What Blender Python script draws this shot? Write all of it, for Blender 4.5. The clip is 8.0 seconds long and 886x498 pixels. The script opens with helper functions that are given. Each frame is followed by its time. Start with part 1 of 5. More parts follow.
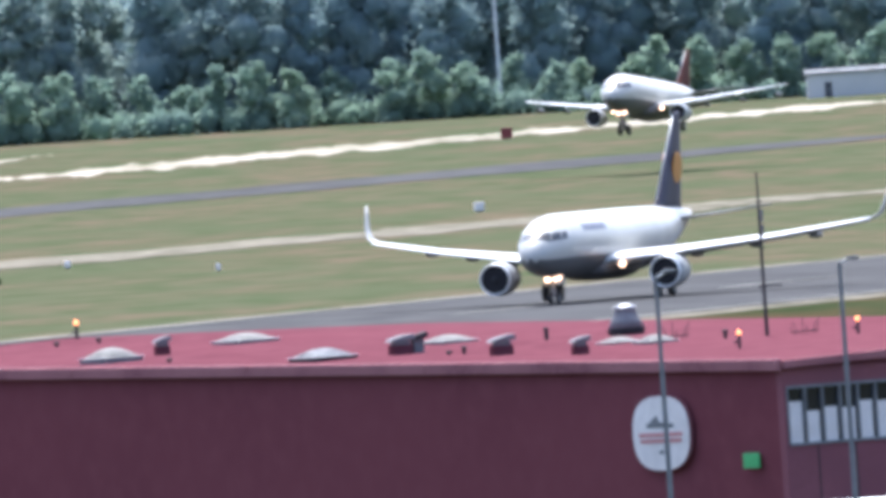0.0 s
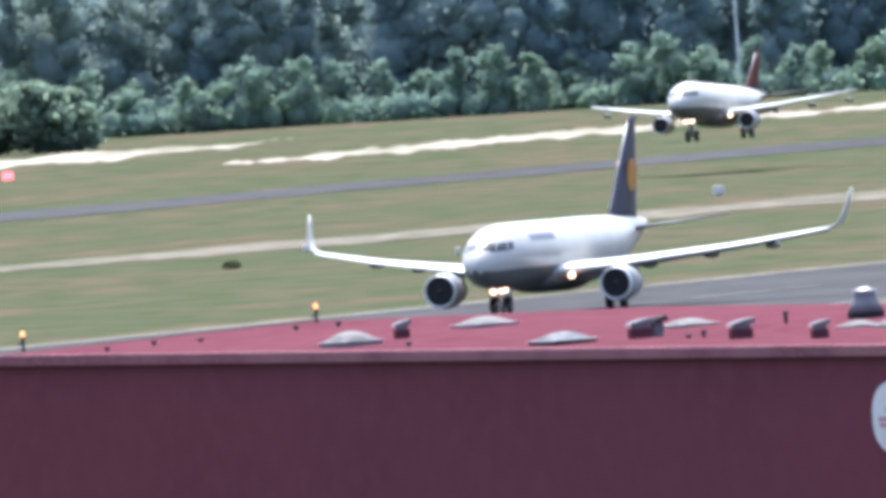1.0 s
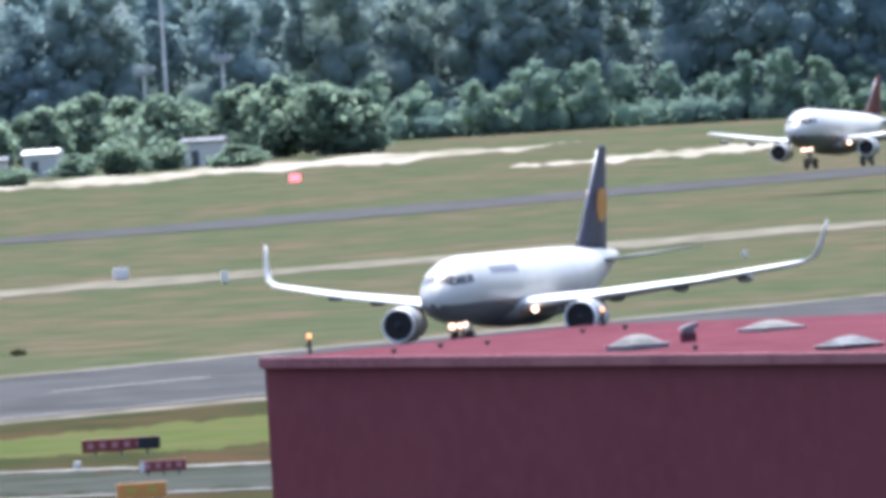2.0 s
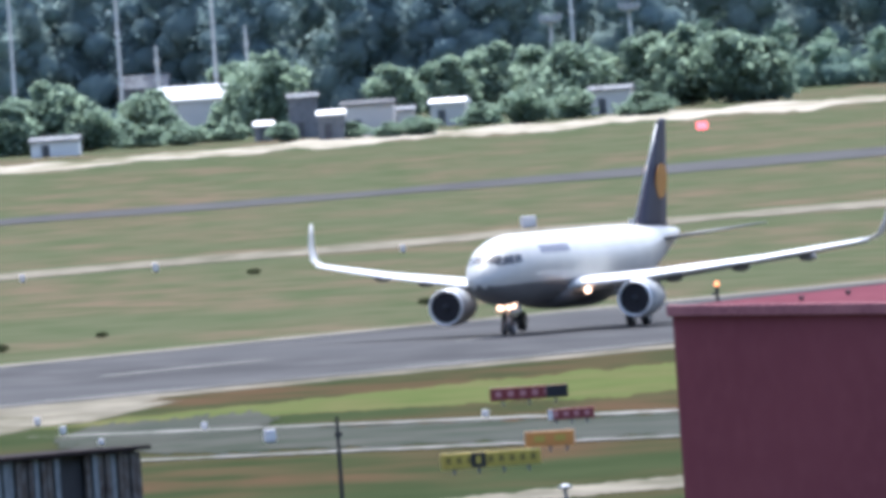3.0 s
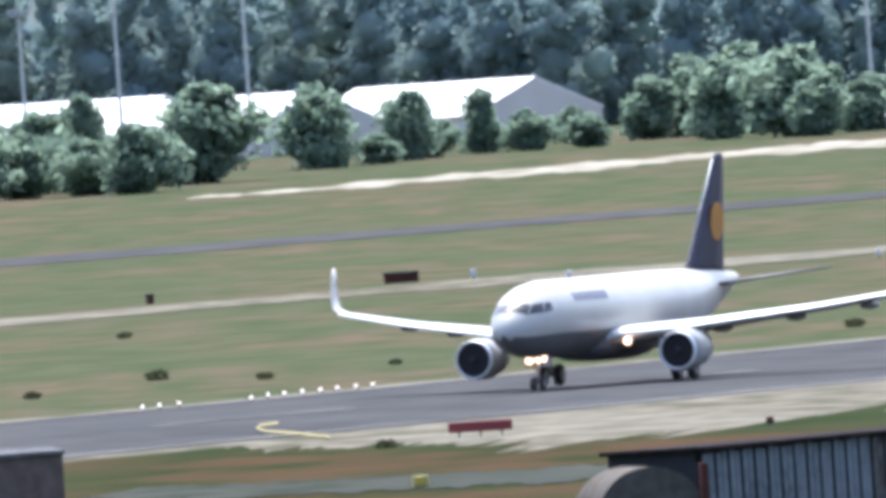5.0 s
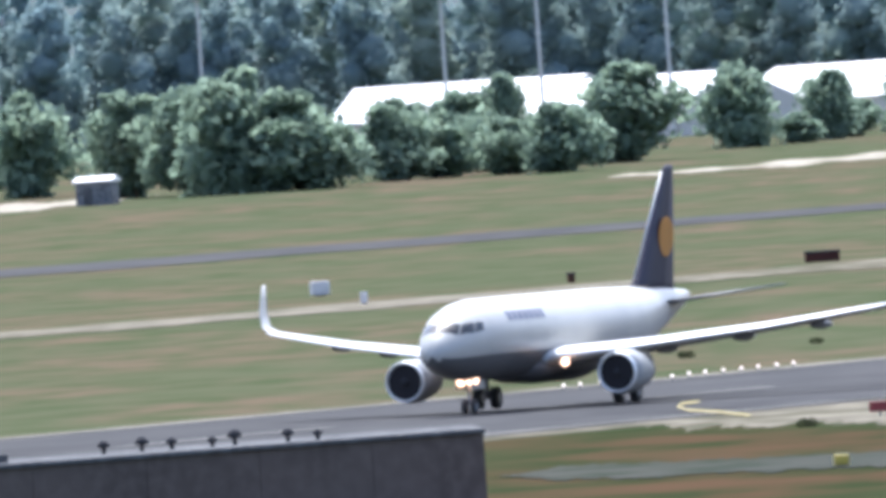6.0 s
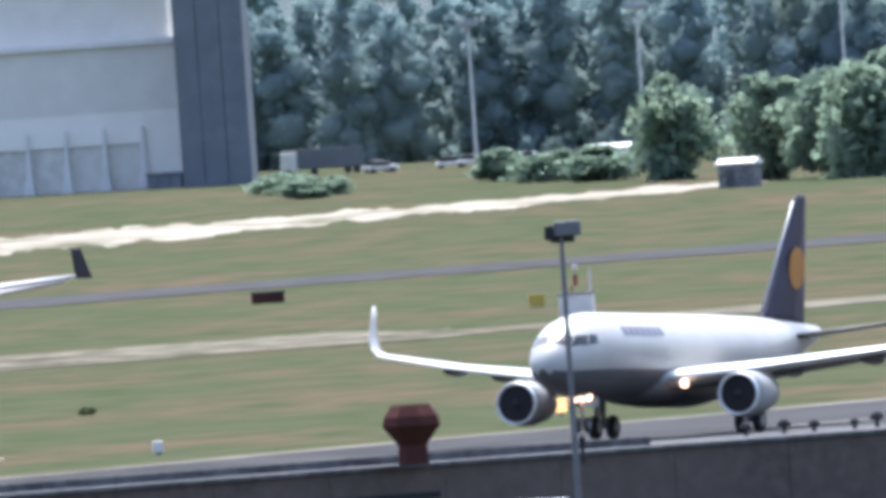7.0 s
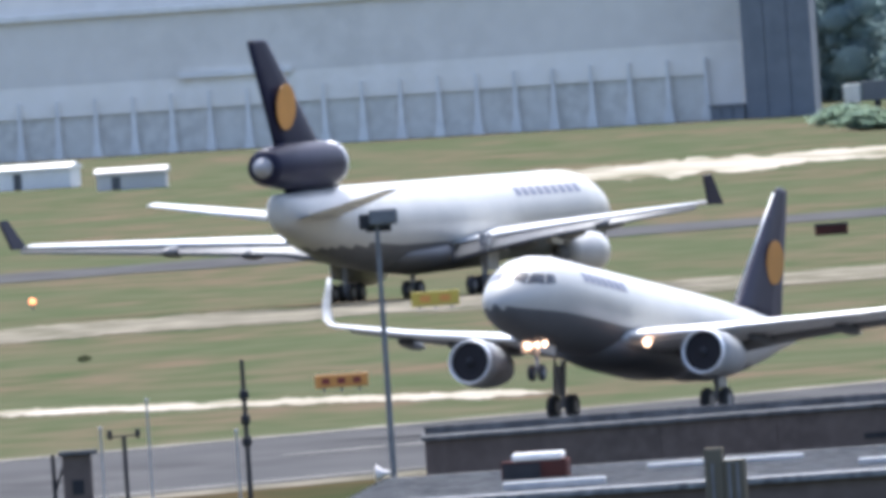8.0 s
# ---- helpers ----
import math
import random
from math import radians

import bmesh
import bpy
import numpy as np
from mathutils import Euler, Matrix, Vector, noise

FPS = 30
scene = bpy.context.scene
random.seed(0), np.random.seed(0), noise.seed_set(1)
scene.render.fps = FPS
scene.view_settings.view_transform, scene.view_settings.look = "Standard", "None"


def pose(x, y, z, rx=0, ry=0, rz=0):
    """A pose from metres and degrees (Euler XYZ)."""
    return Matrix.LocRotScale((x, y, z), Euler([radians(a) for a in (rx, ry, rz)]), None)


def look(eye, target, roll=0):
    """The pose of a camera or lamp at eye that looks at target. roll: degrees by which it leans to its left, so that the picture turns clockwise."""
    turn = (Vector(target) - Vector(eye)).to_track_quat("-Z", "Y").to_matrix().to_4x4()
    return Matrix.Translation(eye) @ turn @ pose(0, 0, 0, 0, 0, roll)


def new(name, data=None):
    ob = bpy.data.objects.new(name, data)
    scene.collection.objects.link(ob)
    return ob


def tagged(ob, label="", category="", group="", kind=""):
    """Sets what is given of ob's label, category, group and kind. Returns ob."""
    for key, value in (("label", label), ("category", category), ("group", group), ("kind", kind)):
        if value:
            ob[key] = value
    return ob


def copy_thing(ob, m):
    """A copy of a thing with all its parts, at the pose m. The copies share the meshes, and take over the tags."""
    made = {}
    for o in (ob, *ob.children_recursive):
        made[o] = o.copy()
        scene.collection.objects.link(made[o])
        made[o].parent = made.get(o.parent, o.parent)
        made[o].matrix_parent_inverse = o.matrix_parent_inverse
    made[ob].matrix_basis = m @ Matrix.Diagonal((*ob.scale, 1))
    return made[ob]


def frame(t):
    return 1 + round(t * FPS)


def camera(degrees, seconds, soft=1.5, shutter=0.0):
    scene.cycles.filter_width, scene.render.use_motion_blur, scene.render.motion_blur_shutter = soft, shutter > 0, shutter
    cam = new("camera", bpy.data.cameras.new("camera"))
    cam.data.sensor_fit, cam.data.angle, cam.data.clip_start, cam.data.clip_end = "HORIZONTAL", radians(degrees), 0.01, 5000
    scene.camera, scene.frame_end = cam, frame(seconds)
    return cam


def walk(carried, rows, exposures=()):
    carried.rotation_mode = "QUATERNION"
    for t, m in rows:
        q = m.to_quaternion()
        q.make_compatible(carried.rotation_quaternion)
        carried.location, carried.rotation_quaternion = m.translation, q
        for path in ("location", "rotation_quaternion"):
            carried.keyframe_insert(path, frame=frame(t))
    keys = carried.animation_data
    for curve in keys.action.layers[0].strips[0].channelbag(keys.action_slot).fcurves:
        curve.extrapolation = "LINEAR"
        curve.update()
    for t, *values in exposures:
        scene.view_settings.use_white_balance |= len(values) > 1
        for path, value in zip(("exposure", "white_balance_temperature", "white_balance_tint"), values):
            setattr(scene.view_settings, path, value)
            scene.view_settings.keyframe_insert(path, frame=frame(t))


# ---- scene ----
# The camera stands on a terrace, 17 m above the airfield, and follows the airliner with a long lens.
EYE = Vector((0.0, 0.0, 17.0))
UNIT = 52000.0      # bearings and dips below are pixel positions in the camera's view, 1/52000 rad each
LEVEL = -338.0      # dip taken for the horizon on that scale, chosen to fit the view

cam = camera(1.7276, 8.0, soft=4.8)


def aim(u, v, roll):
    a, e = u / UNIT, (LEVEL - v) / UNIT
    return look(EYE, EYE + 1000 * Vector((math.sin(a), math.cos(a), math.tan(e))), roll)


CAMERA_ROWS = [
    (0.0, 1950, 12, 3.94), (0.5, 1753, -13, 3.87), (1.0, 1525, 12, 3.95), (1.2, 1438, 11, 3.92),
    (2.3, 816, -38, 3.82), (2.5, 670, -15, 3.97), (3.0, 293, 17, 3.91), (3.5, 0, 0, 3.85),
    (4.0, -387, -5, 3.88), (4.5, -794, 2, 3.93), (5.2, -1384, -53, 3.9), (6.3, -2243, -59, 3.89),
    (6.5, -2466, -78, 3.91), (7.0, -3105, -98, 3.85), (7.5, -3658, -48, 3.94), (8.0, -4108, -44, 3.86)]
walk(cam, [(t, aim(u, v, -r)) for t, u, v, r in CAMERA_ROWS], exposures=[(0.0, 1.7, 5530, 10), (1.2, 1.66, 5520, 10), (2.4, 1.56, 5470, 10), (6.5, 1.5, 5500, 10), (8.0, 1.5, 5650, 10)])

# ---- daylight ----
world = bpy.data.worlds.new("world")
scene.world = world
world.use_nodes = True
nt = world.node_tree
sky = nt.nodes.new("ShaderNodeTexSky")
sky.sky_type, sky.sun_disc = "NISHITA", False
SUN_EL, SUN_AZ = radians(61), radians(-3)      # azimuth from +y, to the right positive
sky.sun_elevation, sky.sun_rotation = SUN_EL, SUN_AZ
sky.dust_density, sky.air_density = 6.0, 0.9
nt.links.new(sky.outputs[0], nt.nodes["Background"].inputs[0])
nt.nodes["Background"].inputs[1].default_value = 0.15
sun = new("sun", bpy.data.lights.new("sun", "SUN"))
sun.data.energy, sun.data.angle, sun.data.color = 2.1, radians(0.53), (1.0, 0.95, 0.86)
sun_way = Vector((math.sin(SUN_AZ) * math.cos(SUN_EL), math.cos(SUN_AZ) * math.cos(SUN_EL), math.sin(SUN_EL)))
sun.matrix_world = look(sun_way * 100, (0, 0, 0))


# ---- materials ----
def material(name, base, rough=0.6, metal=0.0, second=None, scale=1.0, fine=8.0, bump=0.0, third=None, glow=0.0, spec=0.5, island=0.0, leaf=0.0, stretch=(1, 1, 1)):
    """Two scales of noise mix the base with a second and a third colour; island shifts brightness piece by piece."""
    m = bpy.data.materials.new(name)
    m.use_nodes = True
    n, ln = m.node_tree.nodes, m.node_tree.links
    b = n["Principled BSDF"]
    b.inputs["Roughness"].default_value, b.inputs["Metallic"].default_value = rough, metal
    b.inputs["Specular IOR Level"].default_value = spec
    b.inputs["Base Color"].default_value = (*base, 1)
    if glow:
        b.inputs["Emission Color"].default_value, b.inputs["Emission Strength"].default_value = (*base, 1), glow
        return m
    co = n.new("ShaderNodeTexCoord")
    mp = n.new("ShaderNodeMapping")
    mp.inputs["Scale"].default_value = stretch
    ln.new(co.outputs["Object"], mp.inputs[0])
    second = second or tuple(c * 0.8 for c in base)
    third = third or tuple(c * 0.88 for c in base)
    na, nb = n.new("ShaderNodeTexNoise"), n.new("ShaderNodeTexNoise")
    na.inputs["Scale"].default_value, nb.inputs["Scale"].default_value = scale, fine
    na.inputs["Detail"].default_value = nb.inputs["Detail"].default_value = 4
    out = None
    col = None
    for noise_node, c, lo, hi in ((na, second, 0.42, 0.62), (nb, third, 0.4, 0.68)):
        ln.new(mp.outputs[0], noise_node.inputs["Vector"])
        r = n.new("ShaderNodeMapRange")
        r.inputs["From Min"].default_value, r.inputs["From Max"].default_value = lo, hi
        ln.new(noise_node.outputs[0], r.inputs["Value"])
        mx = n.new("ShaderNodeMix")
        mx.data_type = "RGBA"
        mx.inputs[6].default_value = (*base, 1)
        if col:
            ln.new(col, mx.inputs[6])
        mx.inputs[7].default_value = (*c, 1)
        ln.new(r.outputs[0], mx.inputs[0])
        col = mx.outputs[2]
    if island:
        g, hs, mr = n.new("ShaderNodeNewGeometry"), n.new("ShaderNodeHueSaturation"), n.new("ShaderNodeMapRange")
        mr.inputs["To Min"].default_value, mr.inputs["To Max"].default_value = 1 - island, 1 + island
        ln.new(g.outputs["Random Per Island"], mr.inputs["Value"])
        ln.new(mr.outputs[0], hs.inputs["Value"])
        ln.new(col, hs.inputs["Color"])
        col = hs.outputs[0]
    ln.new(col, b.inputs["Base Color"])
    if leaf:
        tr, mixer = n.new("ShaderNodeBsdfTranslucent"), n.new("ShaderNodeMixShader")
        ln.new(col, tr.inputs["Color"])
        mixer.inputs[0].default_value = leaf
        ln.new(b.outputs[0], mixer.inputs[1])
        ln.new(tr.outputs[0], mixer.inputs[2])
        ln.new(mixer.outputs[0], n["Material Output"].inputs["Surface"])
    if bump:
        bp = n.new("ShaderNodeBump")
        bp.inputs["Strength"].default_value = bump
        ln.new(nb.outputs[0], bp.inputs["Height"])
        ln.new(bp.outputs[0], b.inputs["Normal"])
    return m


WHITE = material("white_aircraft_paint", (0.42, 0.41, 0.375), 0.35, second=(0.375, 0.365, 0.34), third=(0.395, 0.385, 0.355), scale=0.4, fine=3, spec=0.4)
# Belly grey, darkened for shade; it also paints shade on flaps and fairings.
BELLY = material("grey_paint_and_shade", (0.108, 0.11, 0.115), 0.5, second=(0.09, 0.092, 0.097), scale=0.5, fine=4, spec=0.3)
NAVY = material("dark_blue_paint", (0.014, 0.015, 0.034), 0.5, second=(0.019, 0.019, 0.04), scale=0.5, spec=0.15)
YELLOW = material("golden_yellow_paint", (0.45, 0.2, 0.03), 0.45, second=(0.38, 0.17, 0.025), scale=0.8)
# Pale and barely metallic: the sun's glint is put into the base colour.
LIP = material("pale_glint_aluminium", (0.86, 0.86, 0.86), 0.35, 0.3, second=(0.78, 0.78, 0.78), scale=2)
WINGM = material("wing_grey_paint", (0.66, 0.66, 0.65), 0.3, second=(0.58, 0.58, 0.575), scale=0.5, fine=3)
# Near-black that paints the shade inside the intakes.
DARKM = material("intake_shade_black", (0.03, 0.028, 0.03), 0.7, spec=0.1)
TYRE = material("tyre_rubber", (0.04, 0.04, 0.042), 0.8)
STRUT = material("gear_grey_paint", (0.3, 0.3, 0.31), 0.4)
GLASSM = material("cockpit_glass", (0.012, 0.014, 0.018), 0.12)
LAMPGLOW = material("landing_light_glow", (1.0, 0.6, 0.36), glow=2.4)
REDLAMP = material("red_lamp_glow", (1.0, 0.12, 0.14), glow=1.3)
ORANGELAMP = material("orange_lamp_glow", (1.0, 0.3, 0.1), glow=1.3)
WHITELAMP = material("white_lamp_glow", (1.0, 0.82, 0.72), glow=1.0)
SIGNGLOW = material("glowing_orange_sign_face", (1.0, 0.5, 0.16), glow=0.8)
# Dry grass; its greyed base colour also carries haze.
GRASS = material("dry_hazed_grass", (0.066, 0.07, 0.041), 0.95, second=(0.094, 0.073, 0.05), third=(0.046, 0.06, 0.03), scale=0.013, fine=0.06, spec=0.0, stretch=(3.2, 0.8, 1))
ASPHALT = material("runway_asphalt", (0.063, 0.063, 0.064), 0.95, second=(0.05, 0.05, 0.051), third=(0.073, 0.072, 0.072), scale=0.012, fine=0.06, spec=0.0, stretch=(3.0, 0.8, 1))
CONCRETE = material("pale_concrete", (0.118, 0.108, 0.084), 0.95, second=(0.075, 0.072, 0.05), third=(0.185, 0.165, 0.13), scale=0.014, fine=0.1, spec=0.0, stretch=(3.0, 0.8, 1))
TAXI = material("taxiway_concrete", (0.045, 0.05, 0.042), 0.95, second=(0.034, 0.04, 0.03), third=(0.06, 0.06, 0.052), scale=0.012, fine=0.08, spec=0.0, stretch=(3.0, 0.8, 1))
SAND = material("sandy_track", (0.25, 0.225, 0.175), 0.95, second=(0.115, 0.106, 0.07), third=(0.34, 0.31, 0.255), scale=0.01, fine=0.05, spec=0.0, stretch=(3.0, 0.8, 1))
LINE = material("worn_white_line_paint", (0.26, 0.25, 0.23), 0.95, second=(0.09, 0.088, 0.08), third=(0.18, 0.175, 0.16), scale=0.03, fine=0.3, spec=0.0)
YLINE = material("worn_yellow_line_paint", (0.3, 0.24, 0.06), 0.8, scale=0.3)
REDWALL = material("wine_red_cladding", (0.15, 0.045, 0.056), 0.8, second=(0.138, 0.041, 0.052), third=(0.16, 0.05, 0.061), scale=0.15, fine=1.2, spec=0.05)
# The roof's red is greyed in its base colour for haze.
REDROOF = material("hazed_red_roof_sheet", (0.105, 0.037, 0.047), 0.95, second=(0.092, 0.032, 0.041), third=(0.12, 0.045, 0.056), scale=0.1, fine=1.0, spec=0.0)
COPING = material("pinkish_red_coping", (0.29, 0.13, 0.14), 0.8, second=(0.18, 0.07, 0.085), scale=0.3, spec=0.1)
DULLRED = material("brownish_red_cladding", (0.21, 0.085, 0.1), 0.8, second=(0.17, 0.07, 0.085), scale=0.3, spec=0.05)
BROWN = material("brown_render", (0.132, 0.104, 0.09), 0.9, second=(0.108, 0.086, 0.075), third=(0.155, 0.122, 0.105), scale=0.2, fine=1.5, spec=0.05)
ROOFGREY = material("grey_roofing_felt", (0.1, 0.1, 0.102), 0.95, second=(0.07, 0.07, 0.072), third=(0.15, 0.15, 0.15), scale=0.3, fine=1.5, spec=0.0)
PALEROOF = material("pale_roofing", (0.16, 0.165, 0.17), 0.95, second=(0.1, 0.102, 0.105), third=(0.26, 0.26, 0.26), scale=0.5, fine=2.5, spec=0.0)
GREY = material("grey_metal", (0.2, 0.205, 0.21), 0.7, second=(0.14, 0.145, 0.15), scale=1.5, spec=0.1)
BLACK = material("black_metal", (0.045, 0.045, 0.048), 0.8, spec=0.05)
BITUMEN = material("dark_bitumen_roofing", (0.022, 0.018, 0.019), 0.95, second=(0.03, 0.024, 0.024), scale=0.8, fine=4, spec=0.02)
BUSHLEAF = material("dark_bush_leaf", (0.05, 0.065, 0.03), 0.9, second=(0.06, 0.06, 0.03), scale=1.0, fine=6, spec=0.0, leaf=0.3)
NACELLE = material("grey_nacelle_paint", (0.34, 0.34, 0.33), 0.4, second=(0.29, 0.29, 0.285), scale=0.8, fine=4, spec=0.3)
ZINC = material("galvanised_steel", (0.4, 0.41, 0.42), 0.45, 0.4, second=(0.3, 0.31, 0.32), scale=2)
SHEET = material("blue_grey_sheet", (0.165, 0.185, 0.2), 0.75, second=(0.12, 0.132, 0.142), third=(0.2, 0.215, 0.225), scale=0.5, fine=2.5, spec=0.05)
RUST = material("rusty_red_steel", (0.09, 0.036, 0.03), 0.85, second=(0.065, 0.03, 0.026), scale=1.2, spec=0.05)
WHITEB = material("white_sheet_roof", (0.82, 0.8, 0.75), 0.6, second=(0.74, 0.72, 0.68), scale=0.1, fine=0.6, spec=0.2)
CREAM = material("cream_wall", (0.62, 0.58, 0.53), 0.85, second=(0.52, 0.49, 0.45), scale=0.15)
DOME = material("milky_skylight_plastic", (0.18, 0.175, 0.16), 0.7, second=(0.12, 0.118, 0.11), scale=1.0, spec=0.1)
SIGNRED = material("red_sign_face", (0.21, 0.028, 0.03), 0.6, second=(0.15, 0.022, 0.024), scale=1.0)
SIGNYEL = material("yellow_sign_face", (0.5, 0.38, 0.06), 0.6, scale=1.0)
SIGNORA = material("orange_sign_face", (0.62, 0.27, 0.06), 0.6, scale=1.0)
SIGNGREEN = material("green_sign_face", (0.06, 0.4, 0.12), 0.5, scale=1.0)
SIGNWHITE = material("white_sign_face", (0.72, 0.68, 0.66), 0.5, scale=1.0)
PALEPINK = material("faded_pink_lettering", (0.5, 0.22, 0.22), 0.6)
HANGARLOW = material("pale_hangar_doors", (0.88, 0.83, 0.74), 0.7, second=(0.82, 0.77, 0.68), third=(0.91, 0.86, 0.78), scale=0.05, fine=0.3, spec=0.1)
HANGARUP = material("grey_hangar_fascia", (0.72, 0.68, 0.61), 0.8, second=(0.67, 0.635, 0.57), third=(0.76, 0.72, 0.65), scale=0.05, fine=0.3, spec=0.1)
HANGARDOOR = material("grey_hangar_door_sheet", (0.68, 0.65, 0.58), 0.7, second=(0.6, 0.57, 0.51), third=(0.74, 0.71, 0.64), scale=0.12, fine=0.7, spec=0.1)
TOWERM = material("dark_blue_grey_cladding", (0.145, 0.16, 0.18), 0.7, second=(0.12, 0.135, 0.155), third=(0.165, 0.18, 0.2), scale=0.06, fine=0.4)
# Haze is painted into these leaf colours, lifted to a paler, bluish green.
LEAF = material("leaf_green", (0.235, 0.31, 0.22), 0.9, second=(0.255, 0.315, 0.21), third=(0.215, 0.285, 0.225), scale=0.05, fine=0.4, island=0.08, spec=0.0, leaf=0.6)
LEAFHAZE = material("haze_pale_forest_green", (0.27, 0.35, 0.34), 0.9, second=(0.3, 0.365, 0.31), third=(0.24, 0.325, 0.345), scale=0.012, fine=0.06, island=0.04, spec=0.0, leaf=0.6)
PALEPOLE = material("pale_painted_steel", (0.62, 0.61, 0.58), 0.6, second=(0.54, 0.53, 0.5), scale=0.8, spec=0.2)
GLYPH = material("dark_sign_lettering", (0.2, 0.15, 0.03), 0.6)
LITTER = material("forest_floor_litter", (0.09, 0.11, 0.11), 0.95, second=(0.1, 0.11, 0.1), scale=0.05, fine=0.4, spec=0.0)
TITLE = material("greyish_blue_lettering", (0.12, 0.13, 0.19), 0.5)
LUSH = material("yellow_green_grass", (0.07, 0.08, 0.03), 0.95, second=(0.085, 0.078, 0.036), third=(0.055, 0.072, 0.024), scale=0.02, fine=0.08, spec=0.0, stretch=(3.0, 0.8, 1))
VERGE = material("lush_verge_grass", (0.032, 0.04, 0.019), 0.95, second=(0.062, 0.04, 0.024), third=(0.024, 0.033, 0.015), scale=0.013, fine=0.05, spec=0.0, stretch=(3.0, 0.8, 1))
# Also lifted in its base colour for haze.
YOUNG = material("young_leaf_green", (0.245, 0.335, 0.26), 0.9, second=(0.26, 0.345, 0.25), third=(0.225, 0.31, 0.265), scale=0.02, fine=0.1, island=0.05, spec=0.0, leaf=0.6)
VAULT = material("weathered_grey_concrete", (0.1, 0.085, 0.07), 0.9, second=(0.075, 0.062, 0.05), third=(0.12, 0.105, 0.09), scale=0.4, fine=2, spec=0.05)
BROWNSHEET = material("rust_stained_sheet", (0.1, 0.085, 0.075), 0.85, second=(0.065, 0.05, 0.045), third=(0.13, 0.125, 0.12), scale=0.6, fine=2.5, spec=0.05)
BARK = material("bark", (0.09, 0.07, 0.055), 0.9)


# ---- building blocks ----
def mesh_of(name, bm, mat, smooth=False):
    me = bpy.data.meshes.new(name)
    bm.normal_update()
    bm.to_mesh(me)
    bm.free()
    for m in (mat if isinstance(mat, (list, tuple)) else [mat]):
        me.materials.append(m)
    if smooth:
        me.polygons.foreach_set("use_smooth", [True] * len(me.polygons))
        me.update()
    return me


def part(name, bm, mat, parent=None, label="", smooth=False):
    ob = new(name, mesh_of(name, bm, mat, smooth))
    ob.parent = parent
    if label:
        ob["label"] = label
    return ob


def box(x0, x1, y0, y1, z0, z1, bm=None, bevel=0.0, m=None):
    bm = bm or bmesh.new()
    made = bmesh.ops.create_cube(bm, size=1)["verts"]
    mat = Matrix.Translation(((x0 + x1) / 2, (y0 + y1) / 2, (z0 + z1) / 2)) @ Matrix.Diagonal((x1 - x0, y1 - y0, z1 - z0, 1))
    bmesh.ops.transform(bm, matrix=(m @ mat) if m else mat, verts=made)
    if bevel:
        edges = list({e for v in made for e in v.link_edges})
        bmesh.ops.bevel(bm, geom=edges, offset=bevel, segments=2, affect="EDGES", profile=0.6)
    return bm


def lathe(profile, n=20, bm=None, m=None):
    """Turns (radius, height) pairs round z."""
    bm = bm or bmesh.new()
    rings = []
    for r, z in profile:
        ring = []
        for i in range(n):
            a = 2 * math.pi * i / n
            p = Vector((r * math.cos(a), r * math.sin(a), z))
            ring.append(bm.verts.new(m @ p if m else p))
        rings.append(ring)
    for a, b in zip(rings, rings[1:]):
        for i in range(n):
            bm.faces.new((a[i], a[(i + 1) % n], b[(i + 1) % n], b[i]))
    bm.faces.new(list(reversed(rings[0])))
    bm.faces.new(rings[-1])
    return bm


def tube(a, b, ra, rb=None, n=10, bm=None):
    a, b = Vector(a), Vector(b)
    rb = ra if rb is None else rb
    turn = (b - a).to_track_quat("Z", "Y").to_matrix().to_4x4()
    return lathe([(ra, 0), (rb, (b - a).length)], n, bm, Matrix.Translation(a) @ turn)


def prism(outline, depth, bm=None, m=None):
    """An outline in x and z, given a depth along y."""
    bm = bm or bmesh.new()
    f = [bm.verts.new((m or Matrix()) @ Vector((x, -depth / 2, z))) for x, z in outline]
    g = [bm.verts.new((m or Matrix()) @ Vector((x, depth / 2, z))) for x, z in outline]
    bm.faces.new(f)
    bm.faces.new(list(reversed(g)))
    for i in range(len(f)):
        j = (i + 1) % len(f)
        bm.faces.new((f[j], f[i], g[i], g[j]))
    return bm


def thing(name, m, label, category, group=""):
    ob = new(name)
    ob.matrix_basis = m
    return tagged(ob, label, category, group)


SLOPE_X, SLOPE_Y, BREAK = -0.007, 0.0021, 1600.0
SLOPE_FAR, BREAK_FAR = 0.0034, 3000.0


def ground_z(x, y):
    """The field falls a little to the right and rises away beyond the runway, fitted to the camera's view; a wooded
    rise closes it.
    """
    z = SLOPE_X * max(-400, min(400, x)) + SLOPE_Y * max(0, min(y, 4950) - BREAK)
    return z + SLOPE_FAR * max(0, min(y, 4950) - BREAK_FAR) + 0.085 * max(0, y - 4250)


def spot(u, d, z=None):
    """The place at bearing u and distance d, on the ground or at height z."""
    x, y = d * math.sin(u / UNIT), d * math.cos(u / UNIT)
    return Vector((x, y, ground_z(x, y) if z is None else z))


def ground_at(u, v):
    """The place on the field at bearing u and dip v."""
    lo, hi = 600.0, 4240.0
    for _ in range(50):
        d = (lo + hi) / 2
        p = spot(u, d)
        lo, hi = (d, hi) if height_at(v, d) > p.z else (lo, d)
    return p


def height_at(v, d):
    return EYE.z - (v - LEVEL) / UNIT * d


